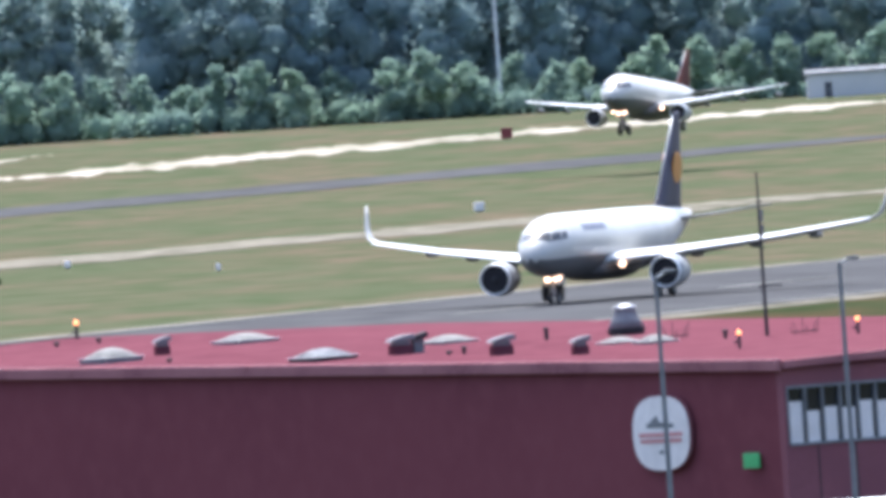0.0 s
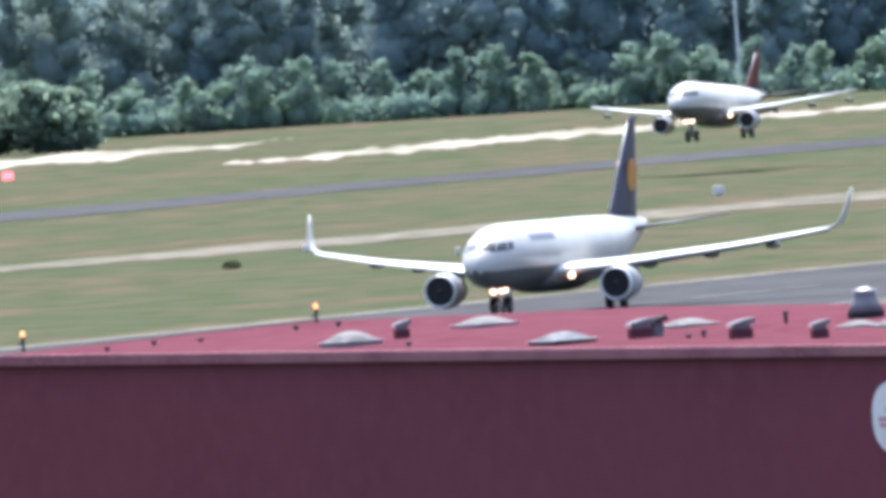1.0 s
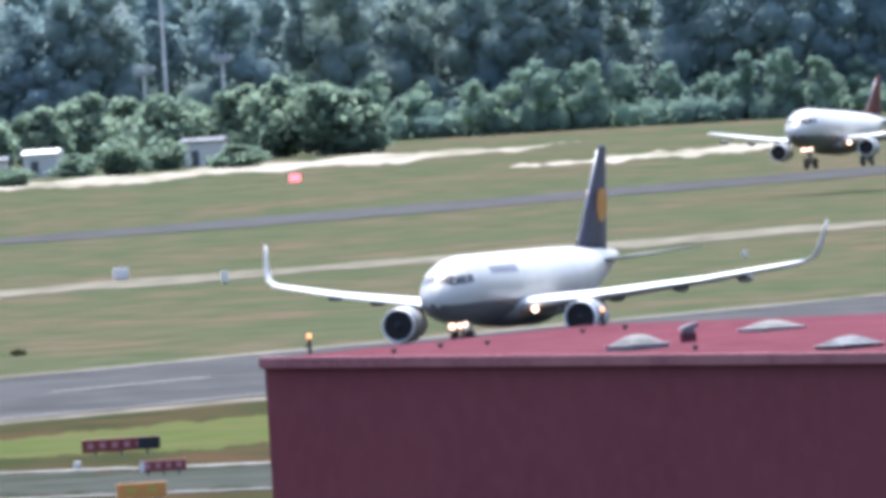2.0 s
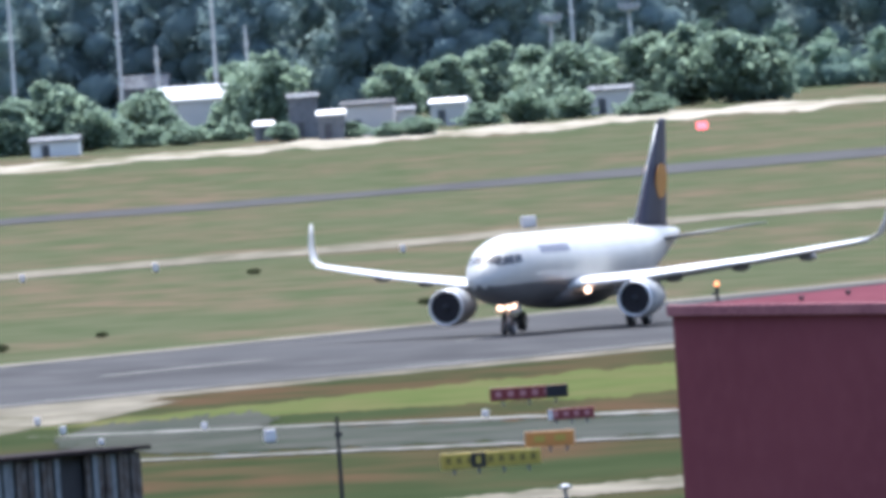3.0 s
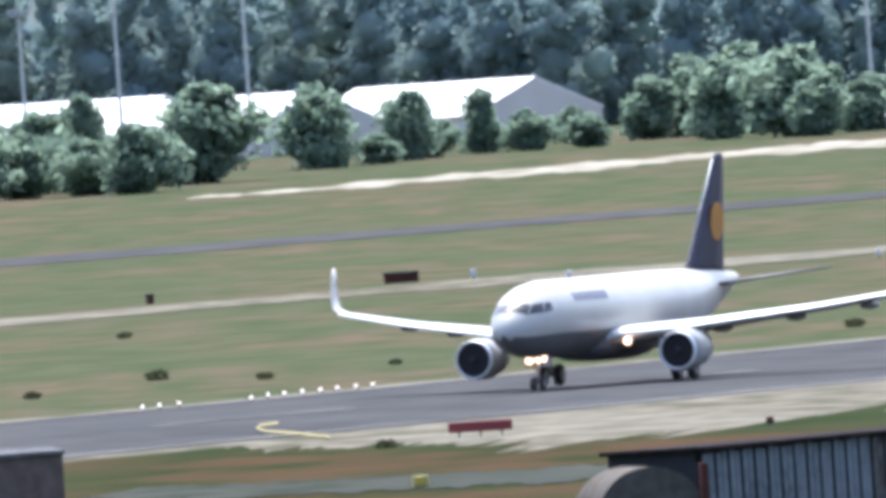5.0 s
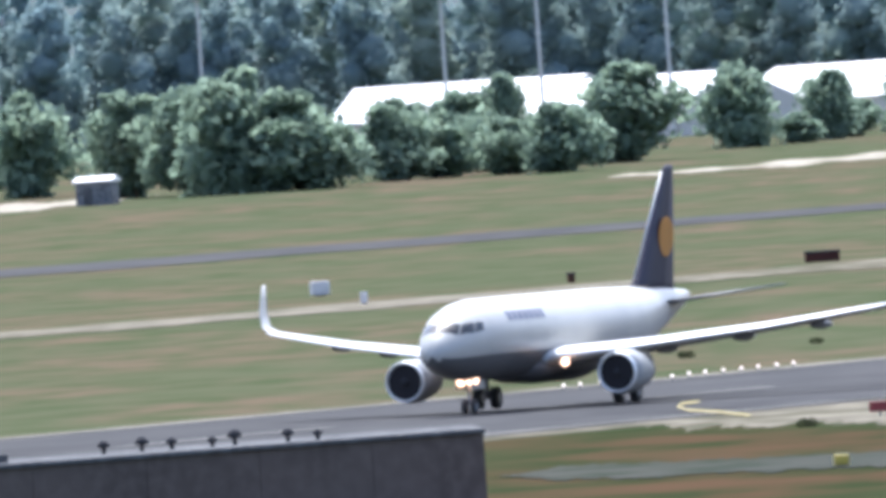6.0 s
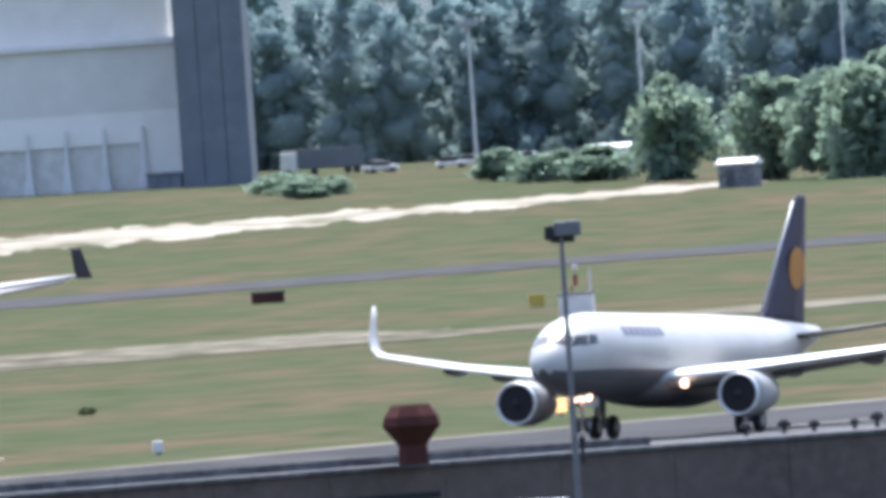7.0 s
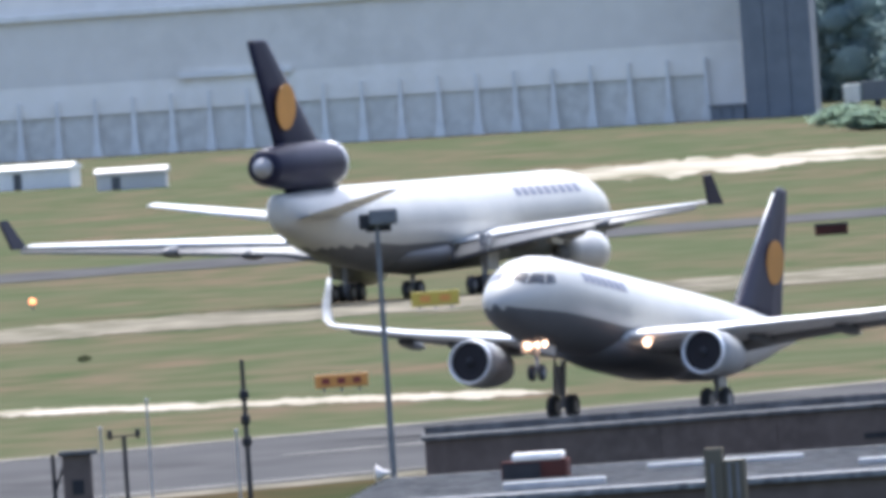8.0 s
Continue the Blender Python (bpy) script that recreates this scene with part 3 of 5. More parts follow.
def wide_body(m, label):
    """A three-engined freighter; origin on the ground between its main wheels, nose along +x."""
    ob = thing("freighter", m, label, "aircraft")
    o, cz = 33.0, 5.15
    st = [(0, .1, .1, -.7), (-.5, .9, .9, -.6), (-1.5, 1.6, 1.65, -.45), (-3.2, 2.3, 2.4, -.25), (-5.5, 2.8, 2.85, -.08), (-8, 3.0, 3.0, 0), (-41, 3.0, 3.0, 0),
          (-46, 2.75, 2.75, .25), (-51, 2.1, 2.15, .8), (-54, 1.5, 1.6, 1.2), (-56, .8, 1.2, 1.55), (-56.6, .3, .8, 1.7)]
    st = [(o + x, w, h, cz + z) for x, w, h, z in st]
    fine = []
    for a, b in zip(st, st[1:]):
        k = max(1, int(abs(b[0] - a[0]) / 0.8))
        fine += [tuple(p + (q - p) * i / k for p, q in zip(a, b)) for i in range(k)]
    bm = loft(fine + [st[-1]], 40)
    fuselage_paint(bm, 4.0)
    fus = part("fuselage", bm, [WHITE, BELLY], ob, "white fuselage with grey belly", True)
    for sgn in (1, -1):
        for cs in (((2.2, 4), (3.1, 4), (3.0, 30), (2.1, 34)), ((2.2, 38), (3.1, 33), (3.6, 52), (2.8, 58))):
            part("cockpit_window", skin_patch(st, [(a, sgn * g) for a, g in cs]), GLASSM, fus, "dark cockpit pane")
        for i in range(9):
            x = 9.0 + i * 1.3
            part("title_bar", skin_patch(st, [(x, sgn * 48), (x + 0.9, sgn * 48), (x + 0.9, sgn * 62), (x, sgn * 62)], n=3), TITLE, fus, "greyish blue lettering shown as plain bar")
        w = [(2.0, o - 19.5, 13.5, 3.5, 1.1), (3.2, o - 20.5, 12, 3.6, 1.1), (9.5, o - 25.4, 7.2, 4.3, 1), (25.6, o - 39.6, 2.8, 5.3, .9)]
        wing = part("wing", foil(w, sgn), WINGM, ob, "pale grey swept wing", True)
        part("leading_edge", foil([(s, x + 0.05, c * 0.1, z, t * 2) for s, x, c, z, t in w[1:]], sgn), LIP, wing, "bare metal leading edge", True)
        back = [(s, x - c * .97, c * .2, z - .08, t) for s, x, c, z, t in w[1:]]
        flap = foil(back, sgn)
        for v in flap.verts:
            near = min(back, key=lambda q: abs(q[0] - abs(v.co.y)))
            v.co.z -= .55 * max(0.0, near[1] - v.co.x)
        # its grey paints the dark band of shade under the wing
        part("flap", flap, BELLY, wing, "drooped flap, grey for the shade under the wing", True)
        part("winglet", prism([(o - 39.7, 5.2), (o - 42.3, 5.25), (o - 43.6, 7.3), (o - 42.2, 7.35)], 0.14, m=Matrix.Translation((0, sgn * 25.7, 0)) @ Matrix.Rotation(radians(-8 * sgn), 4, "X")), NAVY, wing, "dark upright winglet")
        for s in (6.5, 12.0, 16.5):
            x = o - 25.4 - (s - 9.5) * 0.75 - 5.6
            # fairings greyed for the wing's shade
            part("flap_fairing", lathe([(0.05, -3.0), (0.35, -1.8), (0.45, -0.3), (0.3, 1.5), (0.05, 2.6)], 10, m=along_x(x, sgn * s, 3.9 + (s - 9.5) * 0.115 - 0.4)), BELLY, wing, smooth=True)
        eng = nacelle(ob, o - 21.0, sgn * 8.4, 2.4, 1.45, 5.6)
        part("pylon", prism([(o - 22, 3.7), (o - 29, 4.2), (o - 28.5, 3.2), (o - 25, 2.8)], 0.45, m=Matrix.Translation((0, sgn * 8.4, 0))), WHITE, eng)
        part("stabiliser", foil([(1.2, o - 49.0, 6.4, 6.1, 1), (9.0, o - 55.6, 2.4, 7.7, .9)], sgn), WINGM, ob, "pale grey tail plane", True)
        g = leg(ob, "main_gear", 0, sgn * 5.3, 4.2, 0.25)
        part("gear_door", box(-0.9, 0.9, sgn * 6.0 - 0.04, sgn * 6.0 + 0.04, 1.6, 3.8, bevel=0.01), WHITE, g)
        for k in (-0.68, 0.68):
            for a in (-0.81, 0.81):
                wheel(g, a, sgn * 5.3 + k, 0.66, 0.48)
    g = leg(ob, "centre_gear", -0.5, 0, 3.2, 0.2)
    for k in (-0.48, 0.48):
        wheel(g, -0.5, k, 0.62, 0.42)
    g = leg(ob, "nose_gear", o - 8.4, 0, 3.0, 0.16)
    for k in (-0.32, 0.32):
        wheel(g, o - 8.4, k, 0.5, 0.36)
    part("belly_fairing", loft([(o - 19, .4, .3, 2.6), (o - 22, 2.6, 1.1, 2.9), (o - 33, 3.0, 1.3, 2.9), (o - 39, 2.4, 1.0, 3.0), (o - 43, .5, .3, 3.2)], 24), BELLY, ob, "grey belly fairing", True)
    fin = part("tail_fin", foil([(7.0, o - 44.6, 9.6, 0, 1.1), (9.6, o - 46.6, 8.4, 0, 1.1), (18.4, o - 55.8, 3.4, 0, .9), (18.6, o - 56.2, 2.8, 0, .7)], upright=True), NAVY, ob, "dark blue tail fin with a tail engine", True)
    for sgn in (1, -1):
        d = bmesh.new()
        bmesh.ops.create_circle(d, cap_ends=True, segments=36, radius=1.6)
        bmesh.ops.transform(d, matrix=Matrix.Translation((o - 54.3, sgn * 0.42, 13.9)) @ Matrix.Rotation(radians(-4 * sgn), 4, "X") @ Matrix.Rotation(radians(90), 4, "X"), verts=d.verts)
        got = bmesh.ops.extrude_face_region(d, geom=list(d.faces))
        bmesh.ops.translate(d, verts=[v for v in got["geom"] if isinstance(v, bmesh.types.BMVert)], vec=(0, sgn * 0.06, 0))
        part("fin_disc", d, YELLOW, fin, "golden yellow disc on the fin")
    te = part("tail_engine", lathe([(1.1, -11.2), (1.3, -10.6), (1.6, -8), (1.68, -4.5), (1.6, -1), (1.5, 0)], 28, m=along_x(o - 46.8, 0, 9.8)), NAVY, fin, "dark blue tail engine cowl", True)
    part("intake_lip", lathe([(1.5, -0.1), (1.55, 0.1), (1.4, 0.3)], 28, m=along_x(o - 46.8, 0, 9.8)), LIP, fin, smooth=True)
    part("exhaust", lathe([(0.2, -12.0), (0.6, -11.4), (0.85, -11.1)], 18, m=along_x(o - 46.8, 0, 9.8)), STRUT, fin, "grey exhaust cone", True)
    return ob


TAKEOFF = narrow_body(Matrix(), "white twin-jet airliner with dark blue fin, taking off from the runway")
LANDING = narrow_body(Matrix(), "white twin-jet airliner with reddish fin, landing in the distance", fin_mat=RUST, emblem=False, sharklets=False, size=0.85, fin_label="reddish tail fin", fin_top=9.8)
FREIGHTER = wide_body(Matrix(), "white three-engined freighter with dark blue fin, rolling on the taxiway")


# ---- red hall ----
HALL_A, HALL_B = spot(684, 900, 0), spot(2526, 850, 0)      # the foot of its front wall
HALL_TOP, RIDGE_IN, RIDGE_UP, FALL = 8.6, 12.5, 0.33, 0.021      # the hall's eaves fall along its length, to fit the camera's view
FRONT = (HALL_B - HALL_A).normalized()
INWARD = Vector((-FRONT.y, FRONT.x, 0))
HALL_LONG = (HALL_B - HALL_A).length
hall_m = Matrix(((FRONT.x, INWARD.x, 0, HALL_A.x), (FRONT.y, INWARD.y, 0, HALL_A.y), (0, 0, 1, 0), (0, 0, 0, 1)))
hall = thing("hall", hall_m, "long wine-red hall with a low red roof", "building")
L = HALL_LONG
END_WALL = 0.25
part("front_wall", box(0, L - 0.3, 0.12, 0.4, -1, 8.36), REDWALL, hall, "plain wine-red front wall")
part("rear_wall", box(0, L - 0.3, 24.6, 24.88, -1, 8.36), REDWALL, hall)
part("left_wall", box(0.02, 0.3, 0.4, 24.6, -1, 8.36), REDWALL, hall)
wall = box(L - 0.3, L, 0.12, 0.24, -1, 8.36)
box(L - 0.3, L, 0.24, 24.88, -1, 6.16, wall)
box(L - 0.3, L, 0.24, 24.88, 7.87, 8.36, wall)
box(L - 0.3, L, 23.8, 24.88, 6.16, 7.87, wall)
part("end_wall", wall, DULLRED, hall, "brownish red end wall")
bm = bmesh.new()
ridge = [(-0.05, 8.37), (25.05, 8.37), (25.05, 8.6), (12.5, 8.95), (-0.05, 8.6)]
ends = [[bm.verts.new((x, y, z)) for y, z in ridge] for x in (-0.05, L + 0.05)]
for i in range(5):
    j = (i + 1) % 5
    bm.faces.new((ends[0][i], ends[0][j], ends[1][j], ends[1][i]))
bm.faces.new(ends[0]), bm.faces.new(ends[1])
bmesh.ops.recalc_face_normals(bm, faces=bm.faces)
part("roof", bm, REDROOF, hall, "red sheet roof, nearly flat")
k = 0
while k * 9.95 < L:
    part("coping", box(k * 9.95 + 0.006, min(L + 0.1, k * 9.95 + 9.944), -0.09, 0.1, 8.32, 8.68, bevel=0.05), COPING, hall, "pinkish-red edge coping" if k == 0 else "")
    k += 1
part("coping", prism([(0.11, 8.62), (12.5, 8.97), (12.5, 8.75), (0.11, 8.4)], 0.16, m=Matrix.Translation((L + 0.13, 0, 0)) @ Matrix.Rotation(radians(90), 4, "Z")), COPING, hall)
part("coping", prism([(0.11, 8.62), (12.5, 8.97), (12.5, 8.75), (0.11, 8.4)], 0.1, m=Matrix.Translation((-0.11, 0, 0)) @ Matrix.Rotation(radians(90), 4, "Z")), REDROOF, hall)
for i in range(18):
    part("panel_joint", box(L + .002, L + .012, 1.3 * i + 1.2, 1.3 * i + 1.24, -1, 6.1), BLACK, hall)
for i in range(38):
    y = 0.26 + i * 0.61
    win = part("window", box(L - 0.14, L - 0.1, y + 0.04, y + 0.57, 6.18, 7.85), GLASSM, hall, "dark window pane" if i == 0 else "")
    part("blind", box(L - 0.085, L - 0.07, y + 0.06, y + 0.5 + 0.04 * random.random(), 6.2, 6.95 + 0.6 * random.random()), SIGNWHITE, win, "pale vertical blind" if i == 0 else "")
    part("mullion", box(L - 0.12, L + 0.03, y - 0.03, y + 0.03, 6.2, 7.82), GREY, win)
for z in (6.16, 7.82):
    part("window_rail", box(L - 0.12, L + 0.05, 0.24, 23.8, z - 0.03, z + 0.05), GREY, hall)
for c in hall.children_recursive:
    c.data.transform(Matrix(((1, 0, 0, 0), (0, 1, 0, 0), (-FALL, 0, 1, 0), (0, 0, 0, 1))))


def hall_roof_at(u, v):
    """The place on the hall's roof at bearing u and dip v."""
    lo, hi = 650.0, 1000.0
    for _ in range(50):
        d = (lo + hi) / 2
        p = spot(u, d, height_at(v, d))
        t = (p - HALL_A).dot(INWARD)
        z = HALL_TOP + RIDGE_UP * (1 - abs(t - RIDGE_IN) / RIDGE_IN) - FALL * (p - HALL_A).dot(FRONT)
        lo, hi = (d, hi) if p.z > z and t < RIDGE_IN else (lo, d)
    p.z = z - 0.03
    return p


def at_point(p, turn=0.0):
    return Matrix.Translation(p) @ Matrix.Rotation(radians(turn), 4, "Z")


ROOF_TURN = math.degrees(math.atan2(FRONT.y, FRONT.x))


def skylight(p, w, h, dark=False):
    ob = thing("skylight", at_point(p, ROOF_TURN), "milky plastic skylight dome on the red roof", "skylight", "skylights on the hall")
    part("kerb", box(-w / 2, w / 2, -w / 2, w / 2, 0, h * 0.4, bevel=0.03), BLACK if dark else GREY, ob)
    bm = bmesh.new()
    n = 10
    vs = [[bm.verts.new(((i / n - .5) * w * .94, (j / n - .5) * w * .94, h * .4 + h * .75 * (math.sin(math.pi * i / n) * math.sin(math.pi * j / n)) ** .6)) for j in range(n + 1)] for i in range(n + 1)]
    for i in range(n):
        for j in range(n):
            bm.faces.new((vs[i][j], vs[i + 1][j], vs[i + 1][j + 1], vs[i][j + 1]))
    part("dome", bm, DOME if not dark else PALEROOF, ob, "milky plastic dome", True)
    part("dome_frame", box(-w / 2 - .03, w / 2 + .03, -w / 2 - .03, w / 2 + .03, h * .36, h * .44, bevel=.01), ZINC, ob)


def hood(p, w, h, twin=False):
    ob = thing("roof_vent", at_point(p, 12), "red and grey sheet roof vent with tilted hood", "roof vent", "vents on the hall")
    part("base", box(-w / 2, w / 2, -w / 2, w / 2, 0, h * .5, bevel=.02), REDROOF, ob)
    part("neck", box(-w * .4, w * .4, -w * .4, w * .4, h * .5, h * .7), GREY, ob)
    part("hood", prism([(-w * .62, h * .66), (w * .62, h * .74), (w * .6, h * 1.0), (w * .1, h * .95), (-w * .5, h * .8)], w * 1.1), GREY, ob, "grey tilted hood")
    if twin:
        part("hood", prism([(w * .55, h * .7), (w * 1.3, h * .8), (w * 1.25, h * 1.08), (w * .7, h * .9)], w * .9), BLACK, ob)
        part("neck", box(w * .6, w * 1.1, -w * .3, w * .3, 0, h * .75), GREY, ob)


def beacon(p, h):
    ob = thing("obstruction_lamp", at_point(p), "orange obstruction lamp on a short black post", "lamp", "obstruction lamps on the hall")
    part("post", tube((0, 0, 0), (0, 0, h * .78), .05, .045), BLACK, ob)
    part("bracket", tube((-.16, 0, h * .35), (0, 0, h * .5), .03), BLACK, ob)
    part("lens", lathe([(.04, h * .76), (.055, h * .79), (.055, h * .93), (.02, h)], 12), ORANGELAMP, ob, "lit orange lens", True)


for u, v, w, h, dark in ((1351, 172, 1.4, .42, 0), (1590, 154, 1.5, .3, 0), (1725, 194, 1.5, .35, 1), (1949, 179, 1.3, .25, 0), (2249, 200, 1.0, .2, 0), (2314, 204, 1.0, .25, 0)):
    skylight(hall_roof_at(u, v), w, h, dark)
for u, v, w, h, twin in ((1442, 165, .42, .6, 0), (1863, 193, .62, .62, 1), (2041, 206, .6, .62, 0), (2180, 215, .45, .58, 0)):
    hood(hall_roof_at(u, v), w, h, twin)
for u, v, h in ((1293, 127, .62), (772, 141, .62), (2462, 224, .58), (2673, 212, .55)):
    beacon(hall_roof_at(u, v), h)
for u, v, h in ((1256, 138, .12), (1331, 137, .15), (1453, 180, .12), (1948, 200, .1), (2122, 186, .36), (1975, 200, .2), (920, 152, .12), (1003, 147, .12), (1086, 147, .1), (2438, 205, .25)):
    ob = thing("roof_pipe", at_point(hall_roof_at(u, v)), "short dark vent pipe on the red roof", "pipe", "pipes on the hall")
    part("tube", tube((0, 0, 0), (0, 0, h), .06), BLACK, ob)
    part("cap", lathe([(.1, h), (.1, h + .04), (.02, h + .07)], 10), BLACK, ob)
p = hall_roof_at(2264, 186)
ob = thing("roof_ventilator", at_point(p), "large grey conical ventilator on the hall's ridge", "ventilator")
part("drum", lathe([(.52, 0), (.56, .16), (.56, .24)], 20), BLACK, ob)
part("cone", lathe([(.56, .24), (.42, .5), (.3, .78), (.3, .82)], 20), GREY, ob, "grey sheet cone", True)
part("cap", lathe([(.36, .82), (.36, .86), (.1, .95)], 20), ZINC, ob, smooth=True)
for u, v in ((2349, 200), (2579, 207)):
    p = hall_roof_at(u, v)
    ob = thing("roof_aerial", at_point(p), "small tangle of dark aerial rods on the roof", "aerial", "aerials on the hall")
    for i in range(6):
        a = (i - 2.5) * .13
        part("rod", tube((a, 0, 0), (a * 1.5 + .05 * (-1) ** i, 0, .3 + .12 * (i % 3)), .012, n=5), BLACK, ob)
    part("rail", tube((-.4, 0, .12), (.4, 0, .15), .02, n=6), BLACK, ob)
p = hall_roof_at(2512, 205)
ob = thing("antenna_mast", at_point(p), "tall thin dark antenna mast with cross arms on the hall", "mast")
part("pole", tube((0, 0, 0), (0, 0, 4.9), .06, .025), BLACK, ob)
for z, w in ((1.5, .55), (3.3, .12), (4.0, .1), (2.6, .1)):
    part("cross_arm", tube((-w * .3, 0, z), (w, 0, z + .02), .025, n=6), BLACK, ob)
for z in (3.15, 3.6):
    part("dipole", tube((.06, -.02, z - .18), (.06, -.02, z + .18), .05, n=6), GREY, ob)


def wall_at(u, v):
    """The place on the hall's front wall at bearing u and dip v."""
    w = Vector((math.sin(u / UNIT), math.cos(u / UNIT), 0))
    d = HALL_A.dot(INWARD) / w.dot(INWARD)
    return Vector((w.x * d, w.y * d, height_at(v, d)))


front_turn = at_point((0, 0, 0), ROOF_TURN)
p = wall_at(2316, 364)
board = thing("wall_sign", Matrix.Translation(p - INWARD * .02) @ front_turn, "white oval sign with faded lettering on the red wall", "sign")
SX = 1 / max(.15, abs(FRONT.x))       # stretches the signs along the slanted wall to fit the camera's view
oval = [(math.copysign(abs(math.cos(a)) ** .75, math.cos(a)), math.copysign(abs(math.sin(a)) ** .8, math.sin(a))) for a in [2 * math.pi * i / 40 for i in range(40)]]
part("board", prism([(x * .76 * SX, z * 1.08) for x, z in oval], .1), SIGNWHITE, board, "white oval board")
part("rim", prism([(x * .8 * SX, z * 1.12) for x, z in oval], .08, m=Matrix.Translation((0, .012, 0))), DULLRED, board, "thin red rim")
part("emblem", prism([(-.45 * SX, .28), (-.3 * SX, .3), (-.1 * SX, .52), (.0, .3), (.25 * SX, .42), (.1 * SX, .22)], .02, m=Matrix.Translation((0, -.065, 0))), GREY, board, "grey emblem as plain shape")
for z, w in ((.22, .35), (-.04, .58), (-.22, .55), (-.55, .05)):
    part("lettering_bar", box(-w * SX, w * SX, -.07, -.052, z - .06, z + .06), PALEPINK if z < .2 and z > -.5 else GREY, board, "unreadable lettering as plain bar")
p = wall_at(2471, 423)
board = thing("exit_sign", Matrix.Translation(p - INWARD * .03) @ front_turn, "small bright green sign on the red wall", "sign")
part("plate", box(-.21 * SX, .21 * SX, -.03, .03, -.22, .22, bevel=.01), SIGNGREEN, board)


def lamp_post(u, d, top, label, arm=.55):
    p = spot(u, d)
    ob = thing("street_lamp", at_point(p), label, "lamp", "lamp posts before the hall")
    h = top - p.z
    part("pole", tube((0, 0, 0), (0, 0, h), .09, .055), GREY, ob, "grey tapered pole")
    part("arm", tube((0, 0, h - .05), (arm, 0, h + .12), .04), ZINC, ob)
    part("lamp_head", box(arm - .1, arm + .25, -.12, .12, h + .08, h + .17, bevel=.03), GREY, ob, "flat grey lamp head")


lamp_post(2322, 815, height_at(86, 815), "grey street lamp with a short arm before the red hall", .3)
lamp_post(2648, 825, height_at(84, 825), "grey street lamp with a short arm before the red hall", .3)
ob = thing("canopy", at_point(spot(2560, 832)), "low white canopy roof beside the hall", "canopy")
part("roof", box(-1.2, 9, -1.5, 1.5, 3.6, 3.8, bevel=.03), WHITEB, ob)
for x in (-.9, 4, 8.6):
    part("post", tube((x, -1.2, 0), (x, -1.2, 3.6), .07), ZINC, ob)

# ---- corrugated shed and what stands near it ----
a, b = spot(-788, 1072), spot(-261, 1092)
w = (b - a).normalized()
shed_m = Matrix(((w.x, -w.y, 0, a.x), (w.y, w.x, 0, a.y), (0, 0, 1, a.z), (0, 0, 0, 1)))
shed = thing("shed", shed_m, "blue-grey corrugated sheet shed with dark flat roof", "shed")
SL = (b - a).length
ST = height_at(333, 1082) - a.z
n = 46
for i in range(n):
    x0, x1 = i * SL / n, (i + 1) * SL / n
    if 33 <= i < 37:
        # a black plate paints the shade of the open doorway
        part("door_leaf", box(x0, x1, .25, .3, 0, ST - .45), BLACK, shed, "black panel for the shade in an open doorway" if i == 33 else "")
        continue
    k = .05 if i % 2 else 0.0
    low = .9 * random.random() if i > 24 and random.random() < .4 else 0.0
    gap = .08 + .07 * random.random()
    rusty = i > 22 and random.random() < .45
    part("sheet", box(x0 + .02, x1 - gap, k, k + .05, low, ST - .16 - .12 * random.random(), bevel=.01), BROWNSHEET if rusty else SHEET, shed, "ribbed grey sheet" if i == 0 else "")
# solid black filling, so the gaps between sheets look shaded
part("back_wall", box(0, SL, .34, 4.0, 0, ST - .16), BLACK, shed, "black block for the shade inside the shed")
part("roof", box(-.3, SL + .2, -.25, 4.2, ST - .16, ST, bevel=.03), BITUMEN, shed, "thin dark flat roof")
tank_at = spot(-885, 1062)
ob = thing("storage_vault", at_point(tank_at, 10), "grey rounded storage vault with rusty edge", "tank")
TH = height_at(369, 1062) - tank_at.z
arch = [(1.95 * math.cos(math.pi * i / 20), TH - 1.7 + 1.7 * math.sin(math.pi * i / 20)) for i in range(21)]
part("vault", prism([(1.95, 0)] + arch + [(-1.95, 0)], 6.0, m=Matrix.Translation((0, 3, 0))), VAULT, ob, "grey rounded body")
part("frame_edge", box(1.85, 2.1, -.4, .4, 0, TH + .02, bevel=.03), RUST, ob, "rusty red frame")
ob = thing("post", at_point(spot(85, 1095)), "thin black post with small cross arm", "post")
h = height_at(300, 1095) - spot(85, 1095).z
part("pole", tube((0, 0, 0), (0, 0, h), .085, .06), BLACK, ob)
part("cross_arm", box(-.12, .16, -.05, .05, h - .75, h - .6), BLACK, ob)
ob = thing("bollard_lamp", at_point(spot(480, 1085)), "small grey post with flat cap", "post")
h = height_at(455, 1085) - spot(480, 1085).z
part("pole", tube((0, 0, 0), (0, 0, h), .07), GREY, ob)
part("cap", lathe([(.22, h), (.26, h + .08), (.1, h + .16)], 14), ZINC, ob, smooth=True)


